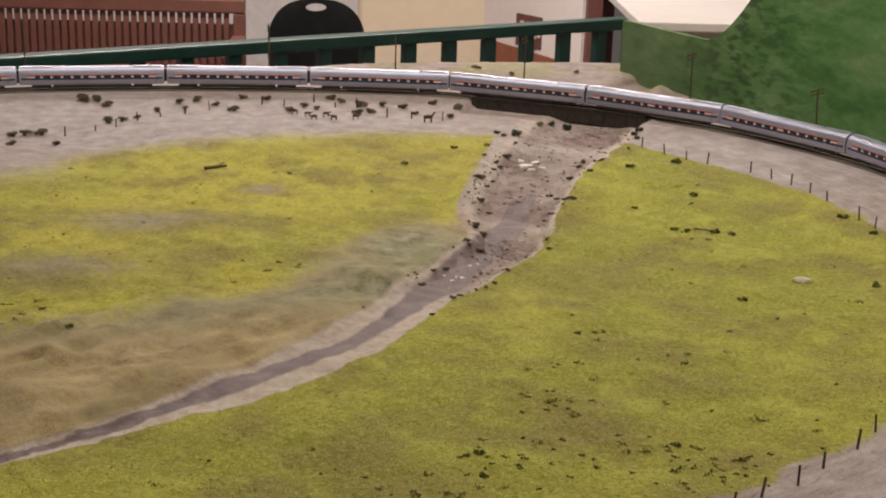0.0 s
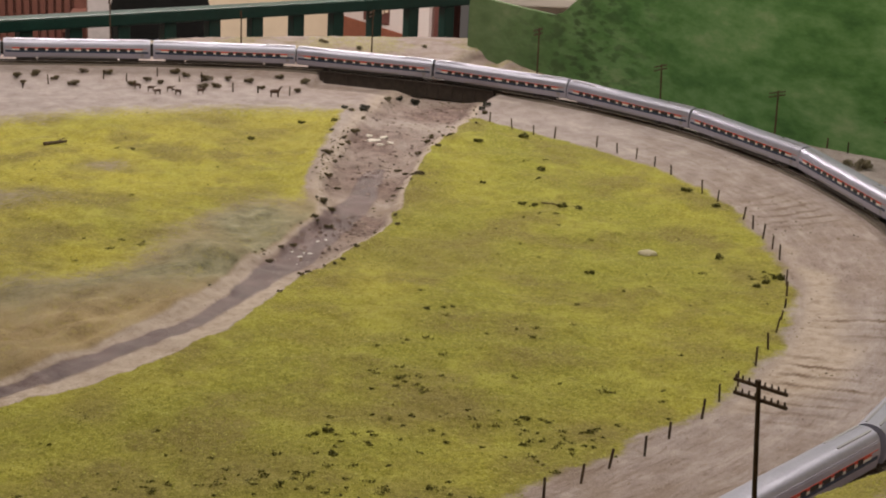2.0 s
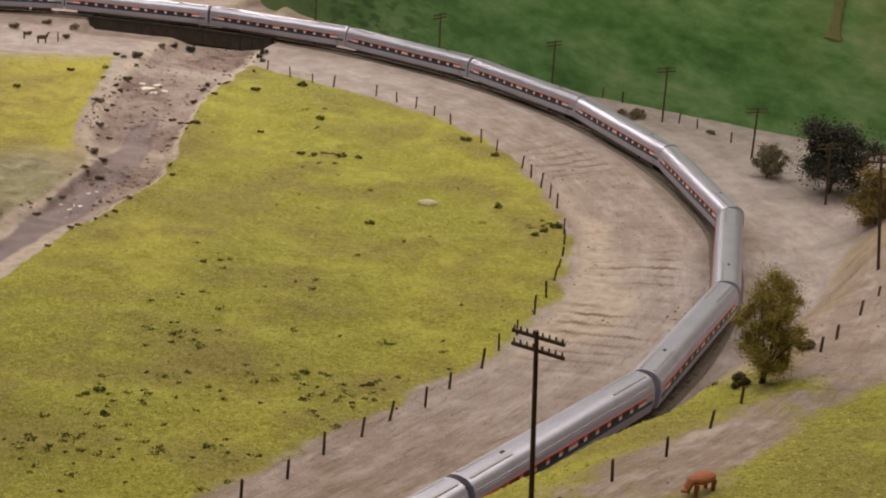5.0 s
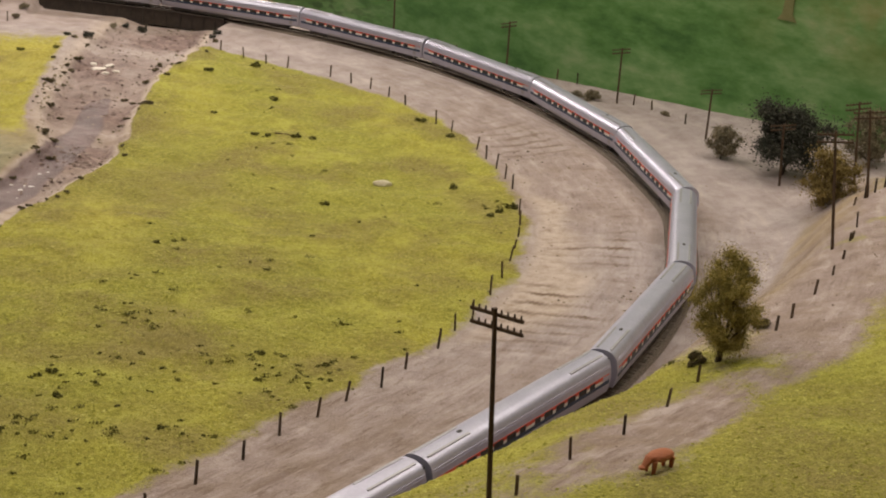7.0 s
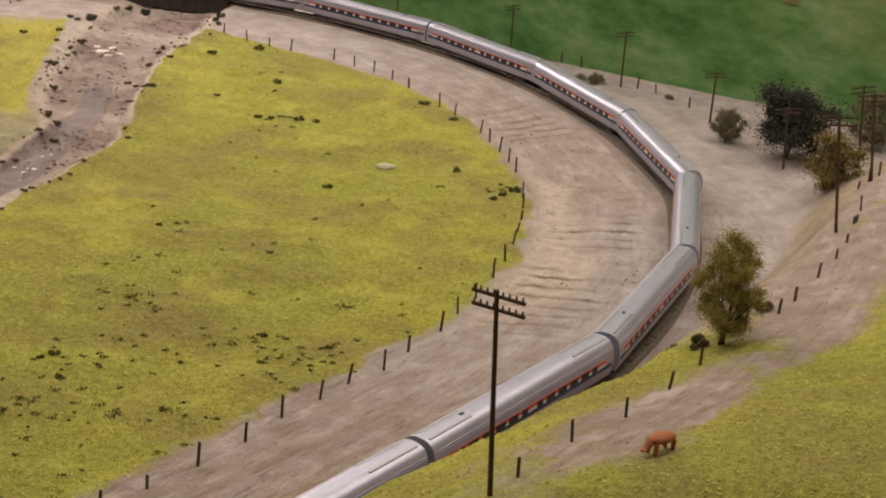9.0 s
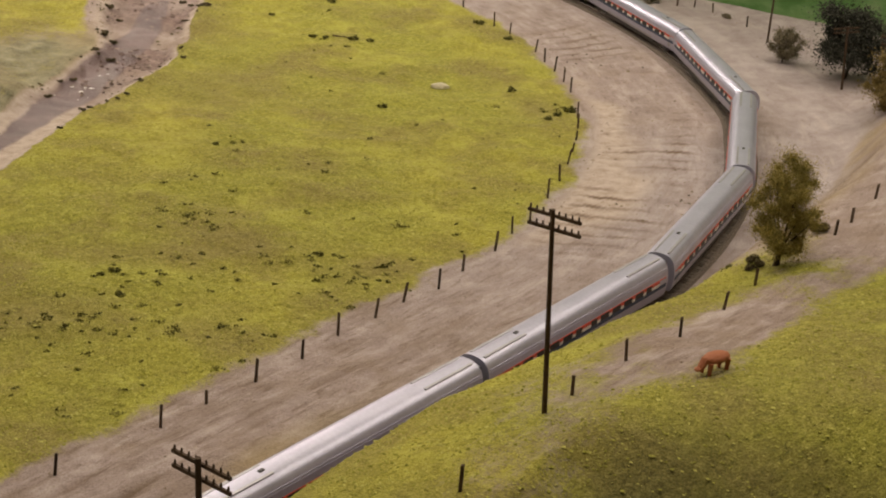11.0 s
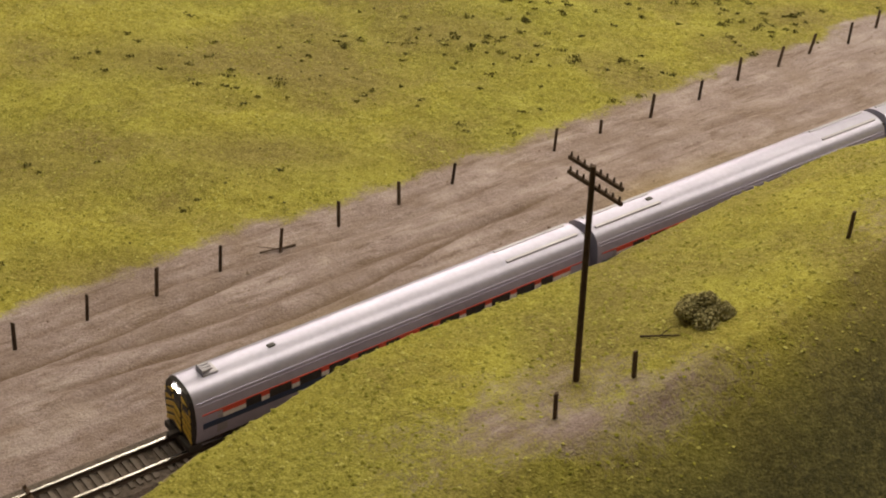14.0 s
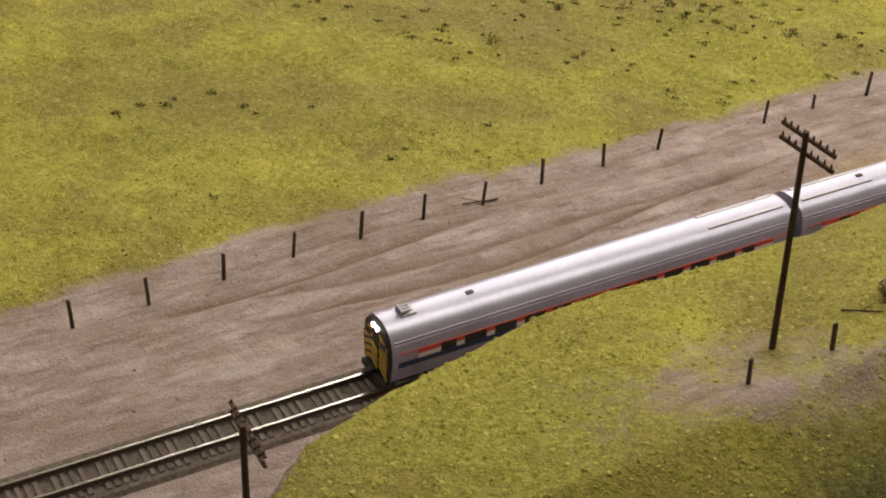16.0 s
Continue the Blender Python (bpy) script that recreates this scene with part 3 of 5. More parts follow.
def backdrop_material():
    m, nt, b = mat("painted_backdrop", 0.8)
    co = coords(nt)
    mp = nt.nodes.new("ShaderNodeMapping")
    mp.inputs["Scale"].default_value = (1, 1, 2.2)
    nt.links.new(co, mp.inputs[0])
    fac = maths(nt, "ADD", maths(nt, "MULTIPLY", noise_tex(nt, 5, 5, 0.62, mp.outputs[0]), 0.6), maths(nt, "MULTIPLY", noise_tex(nt, 17, 6, 0.66, mp.outputs[0]), 0.4))
    col = ramp(nt, fac, (0.36, (0.045, 0.135, 0.032)), (0.46, (0.095, 0.235, 0.062)), (0.55, (0.17, 0.325, 0.12)), (0.66, (0.31, 0.41, 0.22)))
    dab = ramp(nt, noise_tex(nt, 28, 3, 0.5, mp.outputs[0]), (0.47, (0, 0, 0)), (0.58, (0.85, 0.85, 0.85)))
    far = nt.nodes.new("ShaderNodeSeparateXYZ")
    nt.links.new(co, far.inputs[0])
    trees = maths(nt, "MULTIPLY", dab, maths(nt, "SUBTRACT", 1.0, maths(nt, "MULTIPLY", maths(nt, "ABSOLUTE", maths(nt, "SUBTRACT", far.outputs[0], 0.78)), 6.0), True))
    col = mix(nt, trees, col, (0.012, 0.035, 0.01))
    col = mix(nt, maths(nt, "MULTIPLY", maths(nt, "SUBTRACT", 0.86, far.outputs[0]), 2.6, True), col, mix(nt, fac, (0.05, 0.075, 0.03), (0.26, 0.29, 0.17)))
    ochre = maths(nt, "MULTIPLY", maths(nt, "MULTIPLY", maths(nt, "SUBTRACT", far.outputs[0], 1.3), 4.0, True), maths(nt, "MULTIPLY", maths(nt, "SUBTRACT", far.outputs[2], 0.12), 9.0, True))
    col = mix(nt, maths(nt, "MULTIPLY", ochre, ramp(nt, noise_tex(nt, 9, 4), (0.4, (0, 0, 0)), (0.6, (0.8, 0.8, 0.8)))), col, (0.27, 0.215, 0.06))
    col = mix(nt, maths(nt, "MULTIPLY", maths(nt, "MULTIPLY", maths(nt, "SUBTRACT", 1.22, far.outputs[0]), 4.0, True), 0.28), col, (0.035, 0.105, 0.025))
    nt.links.new(col, b.inputs["Base Color"])
    bump(nt, b, noise_tex(nt, 160, 3), 0.15, 0.002)
    return m


BACKDROP = backdrop_material()
OCHRE = speckled("ochre_paint", (0.14, 0.16, 0.06), (0.26, 0.25, 0.12), 40, 0.85, bumpy=0)


def build_backdrop():
    t = 0.012
    g = np.gradient(BACK, axis=0)
    g /= np.linalg.norm(g, axis=1)[:, None]
    n = np.stack([-g[:, 1], g[:, 0]], 1)
    bm = bmesh.new()
    rows = []
    for (x, y), (a, c) in zip(BACK, n):
        top = 0.15 + 0.62 * float(smooth(0.738, 1.06, x)) ** 0.8
        rows.append([bm.verts.new(p) for p in ((x, y, -0.06), (x, y, top), (x + a * t, y + c * t, top), (x + a * t, y + c * t, -0.06))])
    for p, q in zip(rows, rows[1:]):
        for k in range(4):
            bm.faces.new((p[k], q[k], q[(k + 1) % 4], p[(k + 1) % 4]))
    bm.faces.new(rows[0]), bm.faces.new(rows[-1][::-1])
    bmesh.ops.recalc_face_normals(bm, faces=bm.faces[:])
    board = part("backdrop", bm, BACKDROP)
    # pale trunk painted on the board
    i = int(np.argmin(abs(BACK[:, 0] - 1.385)))
    (x, y), (a, c), (u, v) = BACK[i], n[i], g[i]
    tr = bmesh.new()
    half = ((-0.016, 0.205), (-0.009, 0.215), (-0.006, 0.25), (-0.012, 0.295), (0.012, 0.30), (0.008, 0.255), (0.010, 0.215), (0.018, 0.205))
    vs = [[tr.verts.new((x + u * w - a * o, y + v * w - c * o, z)) for w, z in half] for o in (-0.006, 0.003)]
    tr.faces.new(vs[0]), tr.faces.new(vs[1][::-1])
    for k in range(8):
        tr.faces.new((vs[0][k], vs[0][(k + 1) % 8], vs[1][(k + 1) % 8], vs[1][k]))
    bmesh.ops.recalc_face_normals(tr, faces=tr.faces[:])
    part("painted_trunk", tr, OCHRE, board, "pale ochre trunk painted on the board")
    return tagged(board, "curved backdrop panel painted with green hills and dark trees", "backdrop", kind="structure")


build_backdrop()


# ---- railing, bench, chair in the room ----
def build_railing():
    a, b = Vector((-1.71, 3.07, 0)), Vector((0.84, 4.5, 0))
    u = (b - a).normalized()
    L = (b - a).length
    r = thing("railing", Matrix.Translation(a) @ Matrix.Rotation(math.atan2(u.y, u.x), 4, "Z"), "dark green painted wooden railing with square balusters", "railing")
    boxed("handrail", (0, L, -0.03, 0.03, -0.065, -0.03), GREENRAIL, r, 0.006)
    boxed("bottom_rail", (0, L, -0.025, 0.025, -0.9, -0.86), GREENRAIL, r, 0.004)
    first = None
    for k in range(int(L / 0.138)):
        x = L - 0.14 - 0.138 * k
        if first is None:
            first = boxed("baluster", (-0.018, 0.018, -0.018, 0.018, -0.86, -0.065), GREENRAIL, r, 0.003)
            first.location.x = x
        else:
            o = new("baluster", first.data)
            o.parent, o.location.x = r, x
    boxed("end_post", (L - 0.03, L + 0.03, -0.03, 0.03, FLOOR_Z, -0.066), GREENRAIL, r, 0.004)


build_railing()


def build_bench():
    b = thing("bench", pose(-1.35, 6.1, FLOOR_Z), "red-brown wooden bench with a slatted back", "bench")
    x0, x1 = -0.9, 0.79
    boxed("top_rail", (x0, x1, -0.02, 0.03, 0.72, 0.78), BENCHWOOD, b, 0.008)
    boxed("lower_rail", (x0, x1, -0.015, 0.025, 0.44, 0.49), BENCHWOOD, b, 0.005)
    boxed("seat", (x0, x1, -0.46, -0.02, 0.40, 0.435), BENCHWOOD, b, 0.006)
    boxed("back_panel", (x0 + 0.03, x1 - 0.05, 0.009, 0.02, 0.491, 0.672), BENCHWOOD, b)
    slat = None
    for k in range(50):
        x = x1 - 0.08 - k * 0.0325
        if slat is None:
            slat = boxed("slat", (-0.0112, 0.0112, -0.008, 0.008, 0.49, 0.72), BENCHWOOD, b, 0.002)
            slat.location.x = x
        else:
            o = new("slat", slat.data)
            o.parent, o.location.x = b, x
    for x in (x0, x1 - 0.05):
        boxed("leg", (x, x + 0.05, -0.018, 0.028, 0, 0.719), BENCHWOOD, b, 0.004)
        boxed("leg", (x, x + 0.05, -0.46, -0.41, 0, 0.399), BENCHWOOD, b, 0.004)
        boxed("armrest", (x - 0.005, x + 0.055, -0.47, -0.021, 0.60, 0.63), BENCHWOOD, b, 0.006)


build_bench()


def build_chair():
    c = thing("chair", pose(-0.255, 6.0, FLOOR_Z, 0, 0, 8), "black moulded plastic chair with a hand hole in its back", "chair")
    bm = bmesh.new()
    # rounded back with an oval hand hole, bent over the width
    N = 40
    outer, inner = [], []
    for k in range(N):
        a = 2 * math.pi * k / N
        ca, sa = math.cos(a), math.sin(a)
        ex = 0.205 * math.copysign(abs(ca) ** 0.75, ca)
        ez = 0.20 * math.copysign(abs(sa) ** 0.8, sa)
        outer.append((ex, 0.60 + ez))
        inner.append((0.043 * ca, 0.765 + 0.016 * sa))
    def bend(x, z, off):
        return (x, 0.9 * x * x * -1 + 0.06 * (z - 0.45) + off, z)
    rings = []
    for off in (0, 0.006):
        rings.append(([bm.verts.new(bend(x, z, off)) for x, z in outer], [bm.verts.new(bend(x, z, off)) for x, z in inner]))
    for k in range(N):
        q = (k + 1) % N
        (o0, i0), (o1, i1) = rings
        bm.faces.new((o0[k], o0[q], i0[q], i0[k]))
        bm.faces.new((o1[q], o1[k], i1[k], i1[q]))
        bm.faces.new((o0[q], o0[k], o1[k], o1[q]))
        bm.faces.new((i0[k], i0[q], i1[q], i1[k]))
    bmesh.ops.recalc_face_normals(bm, faces=bm.faces[:])
    shade(part("backrest", bm, CHAIRBLACK, c))
    boxed("seat", (-0.2, 0.2, -0.43, -0.03, 0.43, 0.45), CHAIRBLACK, c, 0.008)
    for x in (-0.18, 0.18):
        part("leg", rod(bmesh.new(), (x, -0.4, 0), (x, -0.38, 0.43), 0.011), UNDER, c)
        part("leg", rod(bmesh.new(), (x, 0.06, 0), (x, -0.04, 0.43), 0.011), UNDER, c)


build_chair()


# ---- track ----
def sweep(profile, lo, hi, z, material, name, parent, closed=True):
    """A profile of (outward, up) carried along the track between two arc lengths."""
    bm = bmesh.new()
    rows = []
    for k in range(int(lo / STEP), min(int(hi / STEP), len(TRACK)), 2):
        (x, y), (a, b) = TRACK[k], TRACK_OUT[k]
        rows.append([bm.verts.new((x + a * o, y + b * o, z + u)) for o, u in profile])
    m = len(profile)
    for p, q in zip(rows, rows[1:]):
        for k in range(m if closed else m - 1):
            bm.faces.new((p[k], q[k], q[(k + 1) % m], p[(k + 1) % m]))
    if closed:
        bm.faces.new(rows[0]), bm.faces.new(rows[-1][::-1])
    bmesh.ops.recalc_face_normals(bm, faces=bm.faces[:])
    return part(name, bm, material, parent)


LEN = len(TRACK) * STEP


def build_track():
    t = thing("railway_track", pose(0, 0, 0), "single model railway track on dark sleepers and grey ballast", "track")
    for lo, hi in ((0, BR0), (BR1, LEN)):
        bed = sweep([(-0.030, -0.014), (-0.0185, -0.0016), (0.0185, -0.0016), (0.030, -0.014)], lo, hi, TRACK_Z - 0.003, BALLAST, "ballast", t)
    for side in (-1, 1):
        o = side * 0.00875
        sweep([(o - 0.0011, -0.0035), (o + 0.0011, -0.0035), (o + 0.0004, -0.0028), (o + 0.0004, -0.0006), (o - 0.0004, -0.0006), (o - 0.0004, -0.0028)], 0, LEN, TRACK_Z, RAIL, "rail_web", t)
        sweep([(o - 0.0007, -0.0006), (o + 0.0007, -0.0006), (o + 0.0007, 0.0002), (o - 0.0007, 0.0002)], 0, LEN, TRACK_Z, RAILTOP, "rail_head", t)
    tie = None
    bm_rest = bmesh.new()
    near_lo = S_OF["bend"] - 0.3
    k, made = LEN - 0.2, 0
    while k > 0.02:
        i = int(k / STEP)
        m = Matrix.Translation((*TRACK[i], TRACK_Z - 0.0058)) @ Matrix.Rotation(math.atan2(TRACK_DIR[i, 1], TRACK_DIR[i, 0]), 4, "Z")
        if k > near_lo and made < 290:
            if tie is None:
                tie = boxed("sleeper", (-0.0013, 0.0013, -0.015, 0.015, -0.001, 0.0022), TIE, t)
                o = tie
            else:
                o = new("sleeper", tie.data)
                o.parent = t
            o.matrix_basis = m
            made += 1
        else:
            bmesh.ops.create_cube(bm_rest, size=1, matrix=m @ Matrix.Translation((0, 0, 0.0006)) @ Matrix.Diagonal((0.0026, 0.03, 0.0032, 1)))
        k -= 0.0062
    rest = part("sleeper", bm_rest, TIE, t)
    tagged(rest, kind="stuff")


build_track()


def build_bridge():
    b = thing("railway_bridge", pose(0, 0, 0), "low dark plate-girder bridge over the dry creek", "bridge")
    for o in (-0.021, 0.021):
        sweep([(o - 0.0008, -0.031), (o + 0.0008, -0.031), (o + 0.0008, -0.001), (o - 0.0008, -0.001)], BR0, BR1, TRACK_Z, GIRDER, "girder", b)
        sweep([(o - 0.003, -0.001), (o + 0.003, -0.001), (o + 0.003, 0.0006), (o - 0.003, 0.0006)], BR0, BR1, TRACK_Z, GIRDER, "top_flange", b)
        k = BR0 + 0.01
        while k < BR1 - 0.008:
            i = int(k / STEP)
            (x, y), (a, c) = TRACK[i], TRACK_OUT[i]
            st = boxed("stiffener", (-0.0008, 0.0008, -0.0022, 0.0022, -0.0305, -0.0015), GIRDER, b)
            st.matrix_basis = Matrix.Translation((x + a * o, y + c * o, TRACK_Z)) @ Matrix.Rotation(math.atan2(TRACK_DIR[i, 1], TRACK_DIR[i, 0]), 4, "Z")
            k += 0.026
    sweep([(-0.02, -0.0085), (0.02, -0.0085), (0.02, -0.0062), (-0.02, -0.0062)], BR0, BR1, TRACK_Z, GIRDER, "deck", b)
    for k, name in ((BR0 + 0.012, "abutment"), ((BR0 + BR1) / 2 + 0.02, "pier"), (BR1 - 0.012, "abutment")):
        i = int(k / STEP)
        p = boxed(name, (-0.012, 0.012, -0.024, 0.024, -0.07, -0.0315), GIRDER, b, 0.001)
        p.matrix_basis = Matrix.Translation((*TRACK[i], TRACK_Z)) @ Matrix.Rotation(math.atan2(TRACK_DIR[i, 1], TRACK_DIR[i, 0]), 4, "Z")


build_bridge()


# ---- train ----
CAR_L, CAR_W, PITCH = 0.296, 0.0345, 0.3035
SECTION = [(-0.0148, 0.0085), (-0.0160, 0.013), (-0.0171, 0.0205), (-0.0172, 0.026), (-0.0160, 0.0335), (-0.0140, 0.0390), (-0.0100, 0.0428), (-0.005, 0.0446), (0, 0.0450)]
SECTION = SECTION + [(-x, z) for x, z in SECTION[-2::-1]]


def side_at(z):
    """Half width of the car body at a height."""
    zs = [p[1] for p in SECTION[:9]]
    return float(np.interp(z, zs, [-p[0] for p in SECTION[:9]]))


def tube(x0, x1):
    bm = bmesh.new()
    ends = []
    xs = list(np.linspace(x0, x1, 14))
    for x in xs:
        ends.append([bm.verts.new((x, o, z)) for o, z in SECTION])
    n = len(SECTION)
    for p, q in zip(ends, ends[1:]):
        for k in range(n):
            bm.faces.new((p[k], q[k], q[(k + 1) % n], p[(k + 1) % n]))
    bm.faces.new(ends[0][::-1]), bm.faces.new(ends[-1])
    bmesh.ops.recalc_face_normals(bm, faces=bm.faces[:])
    return bm


def band(x0, x1, z0, z1, side, proud):
    """A thin strip that follows the body's side between two heights."""
    bm = bmesh.new()
    zs = np.linspace(z0, z1, 4)
    rows = []
    for z in zs:
        w = side_at(z)
        rows.append([bm.verts.new((x, side * (w + d), z)) for x, d in ((x0, -0.0004), (x0, proud), (x1, proud), (x1, -0.0004))])
    for p, q in zip(rows, rows[1:]):
        for k in range(3):
            bm.faces.new((p[k], p[k + 1], q[k + 1], q[k]))
    bm.faces.new(rows[0][::-1]), bm.faces.new(rows[-1])
    bmesh.ops.recalc_face_normals(bm, faces=bm.faces[:])
    return bm


def build_truck(car, x):
    bm = bmesh.new()
    for s in (-1, 1):
        box(bm, x - 0.019, x + 0.019, s * 0.0125 - 0.0012, s * 0.0125 + 0.0012, 0.0035, 0.0085, 0.0006)
    box(bm, x - 0.004, x + 0.004, -0.0125, 0.0125, 0.005, 0.0095)
    truck = part("truck", bm, UNDER, car)
    for dx in (-0.0145, 0.0145):
        for s in (-1, 1):
            part("wheel", rod(bmesh.new(), (x + dx, s * 0.0075, 0.0053), (x + dx, s * 0.0103, 0.0053), 0.0052, n=14), UNDER, truck)


def build_car(name, label, cab):
    car = thing(name, pose(0, 0, 0), label, "train car", "cars of the train")
    h = CAR_L / 2
    body = shade(part("body", tube(-h, h), SILVER, car, "ribbed stainless steel tube body"), 50)
    # window belt: dark panes between red and white pillars, over a blue band
    for s in (-1, 1):
        part("red_line", band(-h + 0.004, h - 0.004, 0.0286, 0.0292, s, 0.0004), RED, car)
        part("blue_band", band(-h + 0.004, h - 0.004, 0.0190, 0.0230, s, 0.0004), BLUE, car)
        for k in range(13):
            x = -0.1235 + k * 0.0206
            wide = 0.0075 if k in (0, 6, 12) else 0.0027
            part("pillar", band(x - wide, x + wide, 0.0262, 0.0286, s, 0.0004), RED, car)
            part("pillar", band(x - wide, x + wide, 0.0230, 0.0262, s, 0.0004), WHITE, car)
            if k < 12:
                nw = 0.0075 if k + 1 in (0, 6, 12) else 0.0027
                part("window", band(x + wide, x + 0.0206 - nw, 0.0230, 0.0286, s, 0.0003), BLACK, car)
        part("rib", band(-h + 0.002, h - 0.002, 0.0365, 0.0370, s, 0.0006), SILVER, car)
        part("rib", band(-h + 0.002, h - 0.002, 0.0345, 0.0349, s, 0.0005), SILVER, car)
        part("skirt", band(-0.075, 0.075, 0.0088, 0.0120, s, 0.0003), DULL, car)
        part("door", band(h - 0.020, h - 0.0135, 0.0120, 0.0300, s, 0.0002), DULL, car)
    boxed("underframe", (-0.08, 0.08, -0.0145, 0.0145, 0.0030, 0.0088), UNDER, car, 0.001)
    for x in (-0.104, 0.104):
        build_truck(car, x)
    for s in (-1, 1):
        for x in (-h + 0.0345, h - 0.0345) if not cab else (-h + 0.0345,):
            boxed("roof_hatch", (x - 0.03, x + 0.03, s * 0.0065 - 0.0012, s * 0.0065 + 0.0012, 0.0432, 0.0449), DULL, car, 0.0004)
    boxed("diaphragm", (-h - 0.004, -h + 0.0005, -0.008, 0.008, 0.012, 0.038), BLACK, car, 0.001)
    if not cab:
        boxed("diaphragm", (h - 0.0005, h + 0.004, -0.008, 0.008, 0.012, 0.038), BLACK, car, 0.001)
    boxed("roof_vent", (0.086, 0.091, -0.0015, 0.0015, 0.0445, 0.0456), BLACK, car, 0.0003)
    return car


def build_cab():
    car = build_car("cab_car", "silver cab car with black and yellow striped nose, headlights lit", True)
    h = CAR_L / 2
    # front: black face with slanted yellow bars either side of a door
    bm = bmesh.new()
    f0 = [bm.verts.new((h - 0.0002, o * 0.99, z * 0.99)) for o, z in SECTION]
    f1 = [bm.verts.new((h + 0.0022, o * 0.93, 0.0245 + (z - 0.0245) * 0.94)) for o, z in SECTION]
    n = len(SECTION)
    for k in range(n):
        bm.faces.new((f0[k], f0[(k + 1) % n], f1[(k + 1) % n], f1[k]))
    bm.faces.new(f1), bm.faces.new(f0[::-1])
    bmesh.ops.recalc_face_normals(bm, faces=bm.faces[:])
    face = part("face", bm, BLACK, car, "black nose with yellow warning bars")
    for s in (-1, 1):
        for k in range(5):
            z = 0.0105 + 0.0052 * k
            bm = bmesh.new()
            pts = [(0.0048, z + 0.0035), (0.0048, z + 0.0066), (0.0142, z + 0.0018), (0.0142, z - 0.0013)]
            v = [bm.verts.new((h + d, s * a, c)) for d in (0.0020, 0.0027) for a, c in pts]
            for q in ((0, 1, 2, 3), (7, 6, 5, 4), (0, 4, 5, 1), (1, 5, 6, 2), (2, 6, 7, 3), (3, 7, 4, 0)):
                bm.faces.new([v[j] for j in q])
            bmesh.ops.recalc_face_normals(bm, faces=bm.faces[:])
            part("warning_bar", bm, YELLOW, face)
        box_w = boxed("cab_window", (h + 0.002, h + 0.0029, s * 0.0095 - 0.0035, s * 0.0095 + 0.0035, 0.0295, 0.0345), BLACK, face, 0.0003)
        part("headlight", rod(bmesh.new(), (h + 0.0018, s * 0.0025, 0.0405), (h + 0.0034, s * 0.0025, 0.0405), 0.0014, n=14), LIGHT, face, "lit white headlight")
    boxed("front_door", (h + 0.002, h + 0.0028, -0.0038, 0.0038, 0.0105, 0.0335), BLACK, face, 0.0004)
    for z in (0.0125, 0.0178, 0.0231):
        bm = bmesh.new()
        v = [bm.verts.new((h + d, a, c)) for d in (0.0026, 0.0034) for a, c in ((-0.0034, z + 0.0022), (-0.0034, z + 0.0052), (0.0034, z + 0.0018), (0.0034, z - 0.0012))]
        for q in ((0, 1, 2, 3), (7, 6, 5, 4), (0, 4, 5, 1), (1, 5, 6, 2), (2, 6, 7, 3), (3, 7, 4, 0)):
            bm.faces.new([v[j] for j in q])
        bmesh.ops.recalc_face_normals(bm, faces=bm.faces[:])
        part("warning_bar", bm, YELLOW, face)
    boxed("headlight_hood", (h - 0.004, h + 0.0024, -0.0052, 0.0052, 0.0385, 0.0428), SILVER, face, 0.0008, "silver headlight hood")
    boxed("horn_base", (h - 0.022, h - 0.012, -0.0045, 0.0045, 0.0440, 0.0460), DULL, car, 0.0006)
    boxed("coupler", (h, h + 0.010, -0.0018, 0.0018, 0.0075, 0.0105), UNDER, car, 0.0005)
    boxed("pilot", (h - 0.004, h + 0.0045, -0.0145, 0.0145, 0.0035, 0.0078), UNDER, car, 0.0006)
    horn = part("horn", rod(bmesh.new(), (h - 0.017, 0, 0.0445), (h - 0.017, 0, 0.0475), 0.0012), DULL, car)
    for s in (-1, 0, 1):
        part("trumpet", rod(bmesh.new(), (h - 0.019, s * 0.0026, 0.0477), (h - 0.012, s * 0.0026, 0.0477), 0.0007, 0.0015), DULL, horn)
    return car


LIGHT, _nt, _b = mat("headlight_glass", 0.3)
_b.inputs["Emission Color"].default_value, _b.inputs["Emission Strength"].default_value = (1.0, 0.93, 0.85, 1), 9.0


def on_track(s):
    return np.array([np.interp(s / STEP, np.arange(len(TRACK)), TRACK[:, k]) for k in (0, 1)])


def car_pose(s):
    a, b = on_track(s - 0.104), on_track(s + 0.104)
    c, u = (a + b) / 2, (b - a) / np.linalg.norm(b - a)
    return Matrix.Translation((c[0], c[1], TRACK_Z)) @ Matrix.Rotation(math.atan2(u[1], u[0]), 4, "Z")


FRONT = nearest(TRACK, np.array([-0.048]), np.array([0.432]))[0][0] * STEP
cab = build_cab()
cab.matrix_basis = car_pose(FRONT - CAR_L / 2)
coach = build_car("passenger_car", "silver stainless steel passenger car with red, white and blue window stripe", False)
s_at = FRONT - CAR_L / 2 - PITCH
coach.matrix_basis = car_pose(s_at)
while s_at - PITCH > 0.3:
    s_at -= PITCH
    copy_thing(coach, car_pose(s_at))


